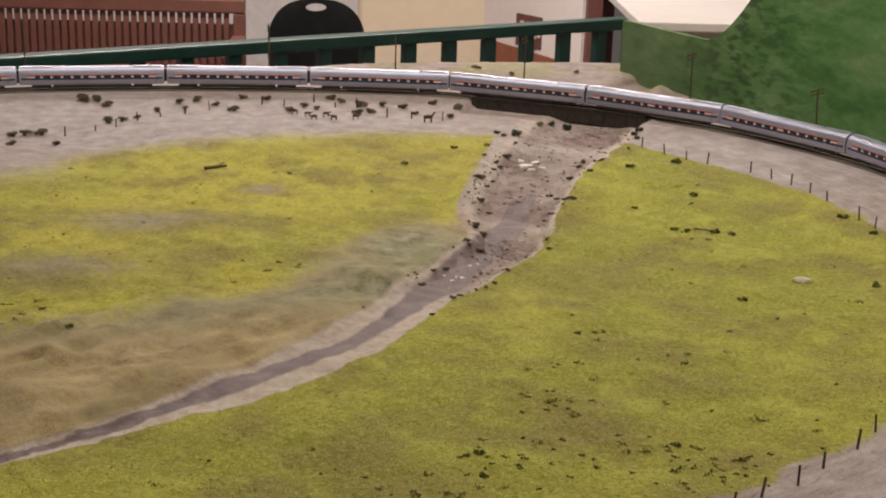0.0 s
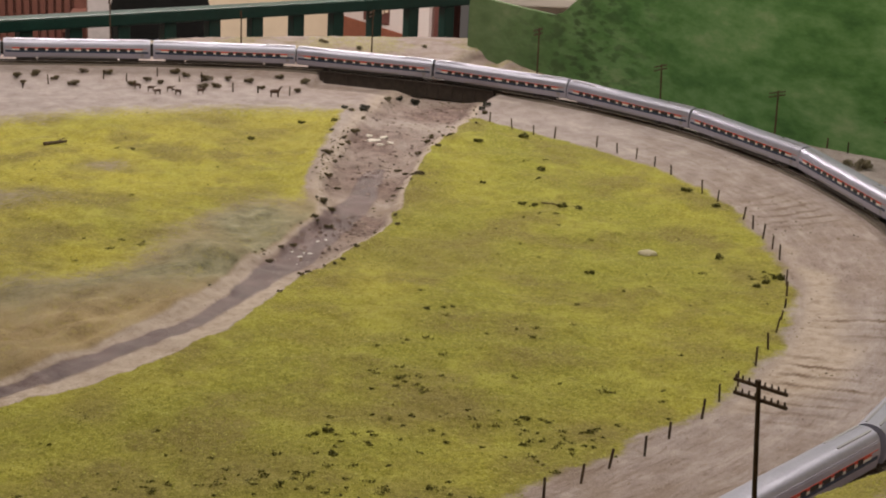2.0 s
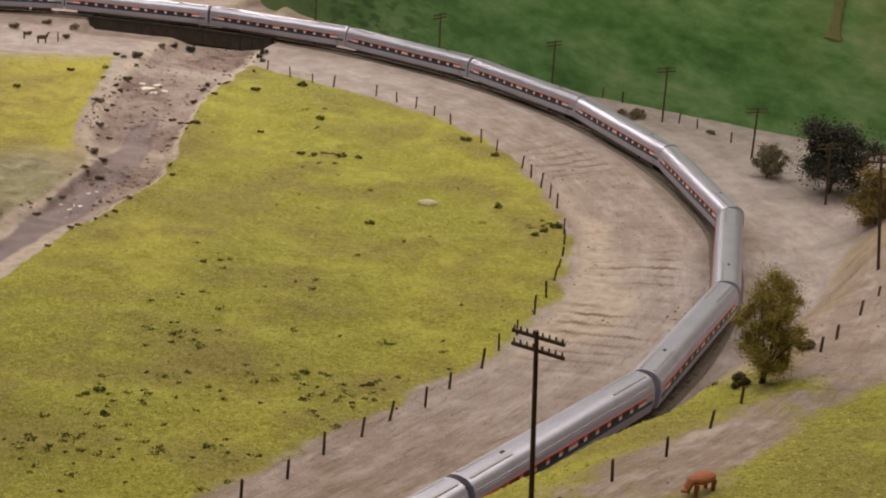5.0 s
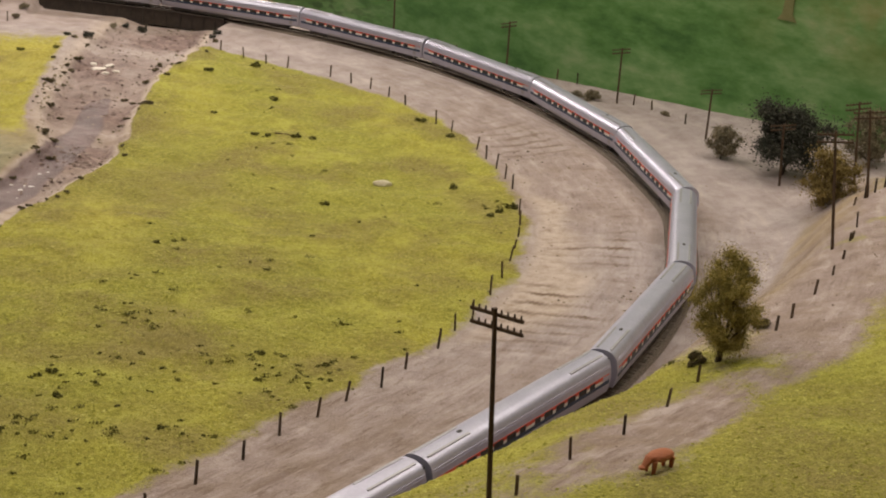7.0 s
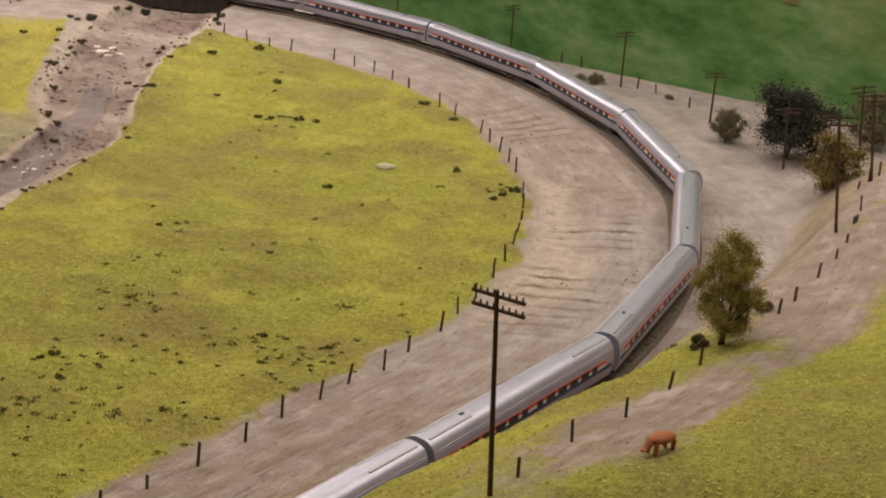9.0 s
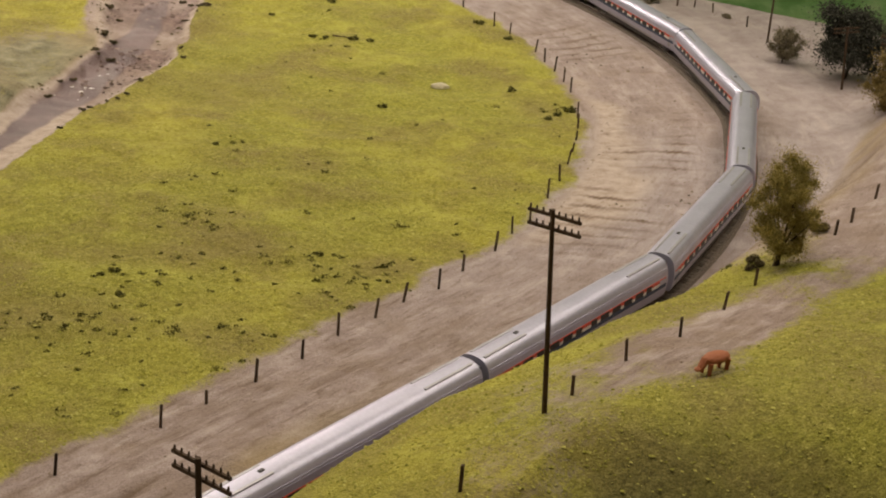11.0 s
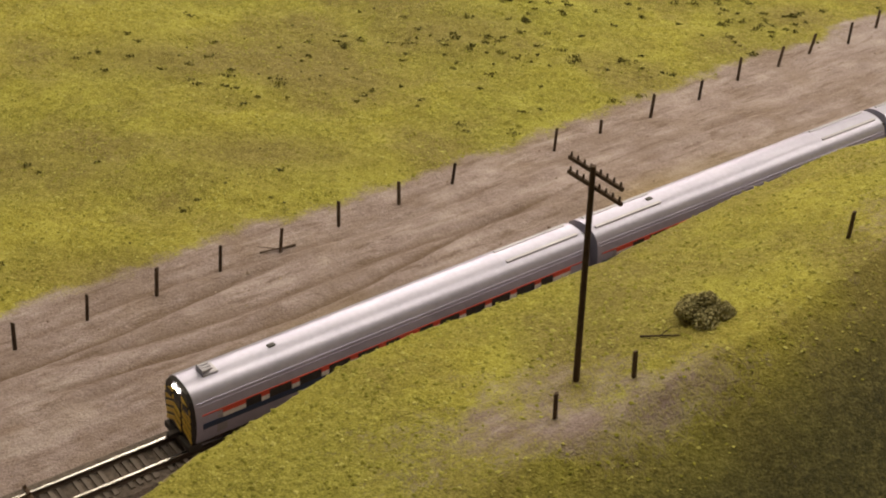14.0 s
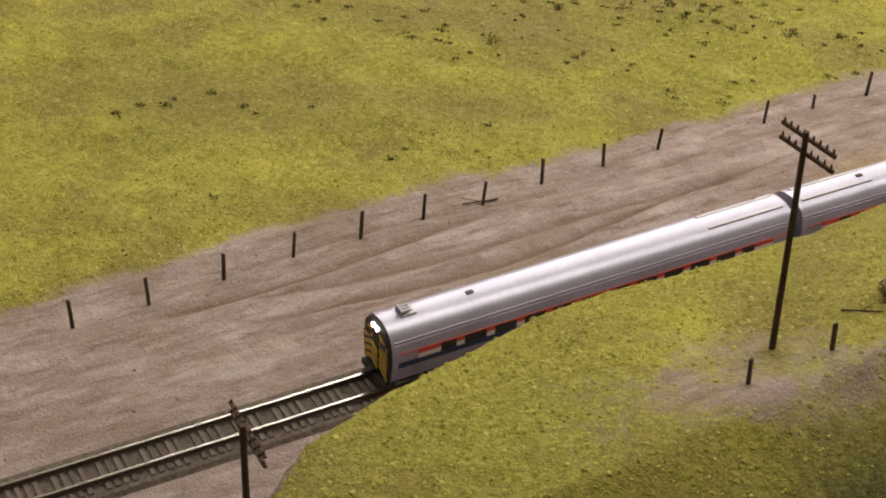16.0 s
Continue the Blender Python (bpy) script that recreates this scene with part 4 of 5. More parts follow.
# ---- telegraph poles ----
def build_pole():
    p = thing("telegraph_pole", pose(0, 0, 0), "brown wooden telegraph pole with two crossarms", "telegraph pole", "poles along the line")
    part("shaft", rod(bmesh.new(), (0, 0, -0.012), (0, 0, 0.128), 0.0019, 0.0015, 10), POLE, p)
    for z in (0.1235, 0.1155):
        arm = boxed("crossarm", (-0.0195, 0.0195, 0.0012, 0.0028, z - 0.001, z + 0.001), POLE, p, 0.0002)
        for k in range(8):
            x = -0.0178 + k * 0.0048 + (0.002 if k > 3 else 0)
            part("insulator", rod(bmesh.new(), (x, 0.002, z + 0.001), (x, 0.002, z + 0.0034), 0.0007, 0.0005, 6), POLE, arm)
    return p


# plan place, height factor and lean of each pole
POLES = [(0.358, 2.96, 1.05, 0), (0.678, 2.727, 1, 1), (0.879, 2.507, 0.80, 3), (1.04, 2.31, 0.76, 2), (1.177, 2.115, 0.73, 2), (1.237, 1.89, 0.62, 1.5), (1.232, 1.64, 0.70, 6), (1.152, 1.308, 0.84, 10),
         (1.003, 1.141, 1.02, 10), (1.33, 1.60, 0.88, 8), (0.41, 0.588, 1.07, 4.6), (0.168, 0.399, 0.985, 2.2), (-0.066, 0.213, 0.64, 0), (0.078, 3.13, 0.62, 0), (-0.2, 3.02, 0.95, 0), (-0.72, 2.97, 0.95, 0)]
master = build_pole()


def pole_pose(x, y, tall=1.0, lean=0.0):
    i = nearest(TRACK, np.array([x]), np.array([y]))[0][0]
    turn = Matrix.Rotation(math.atan2(TRACK_OUT[i, 1], TRACK_OUT[i, 0]), 4, "Z")
    return Matrix.Translation((x, y, ground_at(x, y))) @ Matrix.Rotation(radians(-lean), 4, "Y") @ turn @ Matrix.Diagonal((1, 1, tall, 1))


for k, (x, y, tall, lean) in enumerate(POLES):
    if k == 0:
        master.matrix_basis = pole_pose(x, y, tall, lean)
    else:
        copy_thing(master, pole_pose(x, y, tall, lean))


# ---- fence posts ----
def build_post():
    bm = box(bmesh.new(), -0.0011, 0.0011, -0.0011, 0.0011, -0.006, 0.0175)
    for v in bm.verts:
        if v.co.z > 0:
            v.co.z += random.uniform(-0.001, 0.001)
            v.co.x *= 0.9
    bmesh.ops.bevel(bm, geom=bm.edges[:], offset=0.0002, segments=1, affect="EDGES")
    return tagged(part("fence_post", bm, POST), "short weathered brown wooden fence post in the dirt", "fence post", "fence posts")


FENCE_FAR = [(0.548, 2.505), (0.581, 2.448), (0.615, 2.411), (0.649, 2.384), (0.715, 2.326), (0.744, 2.288), (0.767, 2.242), (0.787, 2.193), (0.801, 2.138), (0.822, 2.027),
             (0.833, 1.978), (0.844, 1.881), (0.843, 1.833), (0.842, 1.784), (0.837, 1.729), (0.832, 1.684), (0.802, 1.572), (0.788, 1.531), (0.77, 1.487), (0.749, 1.442)]
FENCE_NEAR = [(0.728, 1.40), (0.699, 1.346), (0.665, 1.29), (0.625, 1.232), (0.591, 1.191), (0.559, 1.148), (0.511, 1.102), (0.475, 1.061), (0.433, 1.034), (0.399, 1.004), (0.357, 0.972),
              (0.317, 0.93), (0.271, 0.893), (0.226, 0.861), (0.186, 0.826), (0.104, 0.767), (0.064, 0.733), (0.021, 0.697), (-0.018, 0.661), (-0.057, 0.633), (-0.095, 0.597), (-0.135, 0.565),
              (-0.174, 0.531), (-0.213, 0.493), (-0.252, 0.46)]
FENCE_HILL = [(0.676, 0.815), (0.623, 0.764), (0.555, 0.699), (0.495, 0.658), (0.438, 0.612), (0.335, 0.52), (0.198, 0.397), (0.155, 0.365), (0.748, 0.874), (0.795, 0.898), (0.828, 0.927),
              (0.893, 0.994), (0.938, 1.036), (0.982, 1.087), (1.03, 1.15), (1.036, 1.155), (1.07, 1.20), (1.13, 1.30), (1.15, 1.31), (1.17, 1.32), (1.19, 1.33)]
FENCE_BACK = [(0.268, 2.951), (0.277, 2.963), (0.298, 2.966), (0.871, 2.655), (0.933, 2.552), (0.97, 2.523), (0.998, 2.477), (1.056, 2.408), (1.082, 2.364), (1.13, 2.283), (1.155, 2.246),
              (1.203, 2.102), (1.223, 2.069), (1.24, 1.973)]
FENCE_LEFT = [(-0.544, 2.534), (-0.493, 2.564), (-0.46, 2.60), (-0.426, 2.643), (-0.389, 2.695), (-0.344, 2.722), (-0.30, 2.761), (-0.197, 2.806), (-0.15, 2.79), (-0.091, 2.83), (-0.045, 2.80), (0.0, 2.8), (0.063, 2.733), (0.113, 2.727), (0.175, 2.706)]
post = build_post()
rng = random.Random(5)
first = True
for places, tall in ((FENCE_FAR, 1.0), (FENCE_NEAR, 1.0), (FENCE_HILL, 0.8), (FENCE_BACK, 0.9), (FENCE_LEFT, 0.85)):
    for x, y in places:
        m = Matrix.Translation((x, y, ground_at(x, y))) @ Euler((radians(rng.gauss(0, 3)), radians(rng.gauss(0, 3)), rng.uniform(0, 3))).to_matrix().to_4x4()
        k = tall * rng.choice((0.62, 0.9, 1.0, 1.0, 1.05, 1.1, 1.15))
        m = m @ Matrix.Diagonal((1, 1, k, 1))
        if first:
            post.matrix_basis, first = m, False
        else:
            copy_thing(post, m)


# ---- foliage ----
def leafy(name, stops, rough=0.95):
    m, nt, b = mat(name, rough)
    fac = nt.nodes.new("ShaderNodeNewGeometry").outputs["Random Per Island"]
    nt.links.new(ramp(nt, fac, *stops), b.inputs["Base Color"])
    return m


OLIVE_LEAF = leafy("olive_foliage", ((0.0, (0.16, 0.14, 0.035)), (0.5, (0.34, 0.28, 0.075)), (1.0, (0.52, 0.42, 0.15))))
BROWN_LEAF = leafy("brown_foliage", ((0.0, (0.05, 0.035, 0.02)), (0.5, (0.13, 0.10, 0.055)), (1.0, (0.24, 0.19, 0.11))))
DARK_LEAF = leafy("dark_foliage", ((0.0, (0.02, 0.022, 0.016)), (0.6, (0.045, 0.048, 0.036)), (1.0, (0.09, 0.09, 0.075))))
SAGE_LEAF = leafy("sage_foliage", ((0.0, (0.10, 0.09, 0.055)), (0.5, (0.20, 0.17, 0.11)), (1.0, (0.33, 0.28, 0.19))))
GOLD_LEAF = leafy("golden_foliage", ((0.0, (0.09, 0.065, 0.018)), (0.5, (0.22, 0.16, 0.05)), (1.0, (0.36, 0.27, 0.10))))
TUFT_LEAF = leafy("tuft_foliage", ((0.0, (0.022, 0.022, 0.008)), (0.6, (0.06, 0.055, 0.018)), (1.0, (0.13, 0.115, 0.03))))
TURF_LEAF = leafy("turf_foam", ((0.0, (0.215, 0.21, 0.026)), (0.5, (0.31, 0.30, 0.045)), (1.0, (0.50, 0.47, 0.13))))
MOSS_LEAF = leafy("moss_foliage", ((0.0, (0.20, 0.185, 0.08)), (0.5, (0.36, 0.33, 0.15)), (1.0, (0.52, 0.47, 0.24))))
BANK_LEAF = leafy("bank_foliage", ((0.0, (0.05, 0.038, 0.02)), (0.5, (0.13, 0.105, 0.055)), (1.0, (0.26, 0.21, 0.12))))
CLUMP_LEAF = leafy("clump_foliage", ((0.0, (0.04, 0.04, 0.009)), (0.6, (0.12, 0.115, 0.02)), (1.0, (0.24, 0.225, 0.045))))
PEBBLE = leafy("pebbles", ((0.0, (0.14, 0.09, 0.06)), (0.5, (0.33, 0.25, 0.19)), (1.0, (0.55, 0.46, 0.38))))
BARK = speckled("bark", (0.035, 0.025, 0.018), (0.10, 0.075, 0.05), 150, 0.9)


def leaves(name, centres, size, material, parent, seed, spread=0.5):
    """Small bent leaves, each an island of two triangles, at the given places."""
    r = np.random.RandomState(seed)
    n = len(centres)
    a = r.normal(size=(n, 3))
    a /= np.linalg.norm(a, axis=1)[:, None]
    b = np.cross(a, r.normal(size=(n, 3)))
    b /= np.linalg.norm(b, axis=1)[:, None]
    c = np.cross(a, b)
    k = size * (1 + spread * r.uniform(-1, 1, (n, 1)))
    v = np.stack([centres - a * k, centres + b * k * 0.55 + c * k * 0.2, centres + a * k, centres - b * k * 0.55 + c * k * 0.2], 1).reshape(-1, 3)
    i = np.arange(n)[:, None] * 4
    me = bpy.data.meshes.new(name)
    me.from_pydata(v.tolist(), [], np.concatenate([i + [0, 1, 2], i + [0, 2, 3]]).tolist())
    me.materials.append(material)
    ob = new(name, me)
    if parent:
        ob.parent = parent
    return ob


def lumps(n, lumps_at, seed, hollow=0.5):
    """Places spread through a set of (x, y, z, radius) lumps, denser towards their skins; below nought: fuzzy, with no skin."""
    r = np.random.RandomState(seed)
    L = np.array(lumps_at, float)
    w = L[:, 3] ** 2
    pick = r.choice(len(L), n, p=w / w.sum())
    d = r.normal(size=(n, 3))
    d /= np.linalg.norm(d, axis=1)[:, None]
    rad = L[pick, 3] * (np.abs(r.normal(0, 0.52, n)) if hollow < 0 else hollow + (1.12 - hollow) * r.uniform(0, 1, n) ** 0.6)
    p = L[pick, :3] + d * rad[:, None] * (1, 1, 0.85)
    p[:, 2] = np.maximum(p[:, 2], 0.0005)
    return p


def build_tree(name, label, x, y, tall, wide, trunk, leaf, seed, count, size, stretch=1.0):
    r = random.Random(seed)
    t = thing(name, pose(x, y, ground_at(x, y) - 0.001, 0, 0, r.uniform(0, 360)), label, "tree")
    bm = bmesh.new()
    knee = Vector((r.uniform(-0.1, 0.1) * wide, r.uniform(-0.1, 0.1) * wide, trunk))
    rod(bm, (0, 0, -0.003), knee * 0.55, tall * 0.032, tall * 0.026, 9)
    rod(bm, knee * 0.53, knee, tall * 0.026, tall * 0.02, 9)
    at = []
    for k in range(46):
        a = 2.4 * k + r.uniform(-0.5, 0.5)
        f = (k + 0.5) / 46
        rad = wide / 2 * 0.92 * math.sin(math.pi * (0.16 + 0.66 * f)) * r.uniform(0.25, 1.15)
        z = trunk + (tall - trunk) * (0.06 + 0.84 * f + r.uniform(-0.07, 0.07))
        at.append((rad * math.cos(a), rad * math.sin(a) * stretch, z, wide * r.uniform(0.12, 0.25)))
    part("trunk", bm, BARK, t)
    for x1, y1, z1, _ in at[::4]:
        part("limb", rod(bmesh.new(), knee * 0.95, (x1 * 0.9, y1 * 0.9, z1), tall * 0.012, tall * 0.004, 6), BARK, t)
    leaves("crown", lumps(count, at, seed, -1), size, leaf, t, seed, 0.7)
    return t


build_tree("tree", "small olive-brown model tree with a loose ragged crown", 0.715, 0.854, 0.102, 0.060, 0.015, OLIVE_LEAF, 3, 95000, 0.00062)
build_tree("tree", "dark grey-green spreading model tree beside the dirt yard", 1.262, 1.69, 0.108, 0.125, 0.022, DARK_LEAF, 7, 34000, 0.0016)
build_tree("tree", "pale brown bushy model tree behind the fence", 1.416, 1.70, 0.085, 0.085, 0.010, SAGE_LEAF, 11, 14000, 0.0015)
build_tree("tree", "round golden-brown bushy model tree on the slope", 1.205, 1.475, 0.074, 0.085, 0.006, GOLD_LEAF, 13, 22000, 0.0013)
build_tree("tree", "small pale sage bush beside the dirt yard", 1.21, 1.785, 0.055, 0.056, 0.006, SAGE_LEAF, 19, 12000, 0.0011)


def build_shrub(leaf, seed, label, count=900, size=0.075):
    r = random.Random(seed)
    t = thing("shrub", pose(0, 0, 0), label, "shrub", "shrubs")
    at = [(r.uniform(-0.55, 0.55), r.uniform(-0.45, 0.45), r.uniform(0.2, 0.75), r.uniform(0.22, 0.42)) for _ in range(7)]
    leaves("foliage", lumps(count, at, seed, 0.3), size, leaf, t, seed)
    bm = bmesh.new()
    for k in range(4):
        rod(bm, (0, 0, -0.15), (r.uniform(-0.4, 0.4), r.uniform(-0.3, 0.3), 0.5), 0.05, 0.02, 5)
    part("stem", bm, BARK, t)
    return t


def put(ob, x, y, size, seed, flat=1.0, sink=0.08):
    """The pose of a shrub of that half width on the ground."""
    r = random.Random(seed)
    return Matrix.Translation((x, y, ground_at(x, y) - sink * size)) @ Matrix.Rotation(r.uniform(0, 6.28), 4, "Z") @ Matrix.Diagonal((size, size * r.uniform(0.8, 1), size * flat, 1))


def place_all(make, spots, flat=1.0):
    ob = make()
    for k, (x, y, size) in enumerate(spots):
        m = put(ob, x, y, size, k + 17, flat)
        if k == 0:
            base = m
        else:
            copy_thing(ob, m)
    ob.matrix_basis = base


place_all(lambda: build_shrub(BROWN_LEAF, 1, "low dry brown shrub on bare dirt"),
          [(-0.635, 2.495, 0.0143), (-0.613, 2.513, 0.0156), (-0.586, 2.521, 0.0169), (-0.477, 2.632, 0.0169), (-0.456, 2.65, 0.0130), (-0.556, 2.79, 0.0221), (-0.53, 2.795, 0.0169), (-0.506, 2.763, 0.0156),
           (-0.369, 2.801, 0.0143), (-0.33, 2.815, 0.0156), (-0.25, 2.757, 0.0156), (-0.24, 2.847, 0.0130), (-0.191, 2.835, 0.0143), (-0.057, 2.85, 0.0156), (-0.032, 2.83, 0.0130), (0.009, 2.81, 0.0182),
           (0.002, 2.755, 0.0156), (0.094, 2.801, 0.0143), (0.157, 2.825, 0.0130), (-0.545, 2.455, 0.0117), (-0.62, 2.435, 0.0130), (-0.43, 2.665, 0.0104), (-0.11, 2.80, 0.013), (-0.14, 2.765, 0.014), (-0.085, 2.785, 0.012), (-0.29, 2.79, 0.012), (0.03, 2.77, 0.014), (0.05, 2.815, 0.013), (0.19, 2.74, 0.013), (-0.40, 2.74, 0.012), (-0.35, 2.755, 0.011), (0.12, 2.76, 0.011)], 0.8)
place_all(lambda: build_shrub(SAGE_LEAF, 2, "pale sage-coloured shrub on the railway bank"),
          [(1.142, 2.145, 0.026), (1.125, 2.17, 0.016), (0.343, 3.12, 0.012), (0.269, 3.174, 0.010), (0.494, 3.134, 0.011), (0.734, 2.83, 0.012), (0.771, 2.832, 0.012),
           (0.803, 2.735, 0.011), (0.741, 2.74, 0.012), (1.23, 2.03, 0.012), (1.095, 2.314, 0.008), (0.372, 2.70, 0.014), (0.549, 3.0, 0.017), (0.21, 2.80, 0.016), (0.60, 2.94, 0.014), (0.541, 2.996, 0.015), (0.508, 2.951, 0.013), (0.839, 2.693, 0.010), (0.783, 2.837, 0.012), (0.262, 3.188, 0.010), (0.691, 2.745, 0.009), (0.455, 2.985, 0.010)], 0.8)
place_all(lambda: build_shrub(DARK_LEAF, 4, "dark grey-green shrub beside the creek"),
          [(0.505, 2.945, 0.014), (0.427, 2.72, 0.016), (0.40, 2.735, 0.012), (0.316, 2.574, 0.014), (0.275, 2.569, 0.010), (0.56, 2.62, 0.012), (0.548, 2.60, 0.009), (0.836, 2.68, 0.010)], 0.85)
place_all(lambda: build_shrub(BANK_LEAF, 21, "dark olive brush at the foot of a tree", 3500, 0.045), [(0.700, 0.866, 0.013), (0.790, 0.920, 0.014)], 0.85)
# more tufts strewn along both banks of the creek
BANKS = []
_r = random.Random(23)
for k in range(34):
    i = _r.randrange(int(len(CREEK) * 0.16), int(len(CREEK) * 0.56))
    g = CREEK[i + 1] - CREEK[i]
    side = _r.choice((-1, -1, 1))
    w = CREEK[i, 2] * _r.uniform(0.8, 1.35) / math.hypot(g[0], g[1]) * side
    BANKS.append((CREEK[i, 0] - g[1] * -w, CREEK[i, 1] - g[0] * w, _r.uniform(0.004, 0.009)))
place_all(lambda: build_shrub(BANK_LEAF, 6, "ragged brown tuft on the creek bank"),
          [(0.283, 2.402, 0.012), (0.27, 2.35, 0.010), (0.262, 2.37, 0.008), (0.229, 2.257, 0.013), (0.24, 2.23, 0.008), (0.222, 2.13, 0.012), (0.236, 2.10, 0.008), (0.205, 1.971, 0.012), (0.218, 1.955, 0.010),
           (0.422, 2.395, 0.012), (0.41, 2.36, 0.010), (0.388, 2.278, 0.010), (0.341, 2.19, 0.009), (0.352, 2.17, 0.007), (0.21, 1.86, 0.009), (0.155, 1.76, 0.008), (0.118, 1.68, 0.008), (0.36, 2.12, 0.007), (0.322, 2.05, 0.006)] + BANKS, 0.7)
place_all(lambda: build_shrub(MOSS_LEAF, 8, "large grey-green clump of moss on the hill", 6000, 0.05), [(0.234, 0.447, 0.020), (0.252, 0.452, 0.011)], 0.85)


def build_tuft(seed):
    t = thing("grass_tuft", pose(0, 0, 0), "small dark green tuft standing in the turf", "grass tuft", "tufts in the turf")
    r = random.Random(seed)
    at = [(r.uniform(-0.6, 0.6), r.uniform(-0.4, 0.4), r.uniform(0.1, 0.5), r.uniform(0.25, 0.45)) for _ in range(5)]
    leaves("foliage", lumps(130, at, seed, 0.2), 0.16, CLUMP_LEAF, t, seed)
    return t


TUFTS = [(0.549, 1.636, 0.011), (0.581, 2.156, 0.013), (0.497, 2.318, 0.013), (0.590, 2.375, 0.016), (0.798, 2.035, 0.014), (0.82, 1.945, 0.012), (0.513, 1.958, 0.010), (0.533, 1.958, 0.008), (0.575, 1.95, 0.014),
         (0.60, 1.945, 0.010), (0.098, 2.353, 0.010), (-0.307, 1.448, 0.008), (0.168, 1.116, 0.009), (0.155, 1.11, 0.006), (0.373, 1.15, 0.007), (0.801, 1.604, 0.016), (0.78, 1.59, 0.010), (0.76, 1.57, 0.009),
         (0.170, 1.066, 0.008), (0.75, 1.70, 0.012), (0.19, 2.46, 0.011), (0.47, 2.08, 0.008), (0.308, 1.478, 0.007), (0.25, 2.45, 0.010), (-0.1, 2.25, 0.007)]
tuft = build_tuft(3)
for k, (x, y, size) in enumerate(TUFTS):
    m = put(tuft, x, y, size, k + 50, 0.75)
    if k == 0:
        keep = m
    else:
        copy_thing(tuft, m)
tuft.matrix_basis = keep


# ---- turf foam, dark flecks and pebbles: too many to count ----
def scatter(name, label, count, area, size, material, seed, accept, squash=0.7):
    r = np.random.RandomState(seed)
    x, y = r.uniform(area[0], area[1], count), r.uniform(area[2], area[3], count)
    z, masks = heights(x, y)
    ok = accept(x, y, masks, r)
    x, y, z = x[ok], y[ok], z[ok]
    n = len(x)
    k = size[0] + (size[1] - size[0]) * r.uniform(0, 1, n) ** 2.2
    octa = np.array([(1, 0, 0), (0, 1, 0), (-1, 0, 0), (0, -1, 0), (0, 0, 1), (0, 0, -0.6)], float)
    v = octa[None] * k[:, None, None] * r.uniform(0.55, 1.35, (n, 6, 1))
    a = r.uniform(0, 6.28, n)
    vx, vy = v[..., 0] * np.cos(a)[:, None] - v[..., 1] * np.sin(a)[:, None], v[..., 0] * np.sin(a)[:, None] + v[..., 1] * np.cos(a)[:, None]
    p = np.stack([vx + x[:, None], vy + y[:, None], v[..., 2] * squash + z[:, None] + 0.2 * k[:, None]], -1).reshape(-1, 3)
    f = np.array([(0, 1, 4), (1, 2, 4), (2, 3, 4), (3, 0, 4), (1, 0, 5), (2, 1, 5), (3, 2, 5), (0, 3, 5)])
    me = bpy.data.meshes.new(name)
    me.from_pydata(p.tolist(), [], (f[None] + 6 * np.arange(n)[:, None, None]).reshape(-1, 3).tolist())
    me.materials.append(material)
    return tagged(new(name, me), label, name.replace("_", " "), kind="stuff")


patchy = lambda x, y: waves(x, y, 9, 61)
scatter("turf_foam", "crumbly yellow-green foam turf", 115000, (-0.5, 0.9, 0.1, 1.45), (0.0006, 0.0018), TURF_LEAF, 1, lambda x, y, m, r: m["grass"] * (1 - 0.7 * m["worn"]) * (1 - 0.8 * m["slope_shade"]) > r.uniform(0.3, 0.9, len(x)), 0.42)
scatter("turf_foam", "crumbly yellow-green foam turf", 30000, (-0.6, 0.9, 1.45, 2.7), (0.0008, 0.002), TURF_LEAF, 2, lambda x, y, m, r: m["grass"] * (1 - 0.7 * m["worn"]) * (1 - 0.8 * m["slope_shade"]) > r.uniform(0.3, 0.9, len(x)), 0.42)
# zones of the turf where dark clumps gather: place, half widths, how many
ZONES = [(0.26, 1.255, 0.05, 0.03, 20), (0.30, 1.14, 0.10, 0.05, 40), (0.185, 1.105, 0.04, 0.03, 14), (0.43, 1.115, 0.05, 0.03, 26), (0.09, 1.02, 0.07, 0.04, 16), (0.20, 1.0, 0.10, 0.06, 44), (0.415, 1.40, 0.03, 0.02, 6),
         (0.19, 0.90, 0.10, 0.04, 14), (0.02, 0.90, 0.06, 0.03, 10), (0.27, 1.36, 0.04, 0.03, 7), (0.32, 1.49, 0.04, 0.03, 5), (0.41, 1.08, 0.06, 0.03, 16), (-0.20, 0.95, 0.06, 0.03, 10), (0.01, 0.99, 0.06, 0.03, 16),
         (0.105, 1.015, 0.04, 0.03, 12), (-0.06, 0.92, 0.08, 0.03, 14), (-0.30, 0.74, 0.04, 0.03, 6), (-0.20, 0.775, 0.06, 0.02, 5), (-0.08, 0.715, 0.02, 0.01, 3), (0.78, 1.60, 0.03, 0.03, 8), (0.55, 1.95, 0.06, 0.05, 10),
         (0.60, 2.15, 0.06, 0.06, 6), (-0.38, 1.50, 0.05, 0.04, 14), (-0.10, 1.70, 0.10, 0.05, 12), (0.5, 1.7, 0.2, 0.2, 14), (0.15, 0.95, 0.35, 0.2, 50), (-0.2, 2.1, 0.25, 0.25, 14), (0.45, 1.3, 0.2, 0.2, 20)]


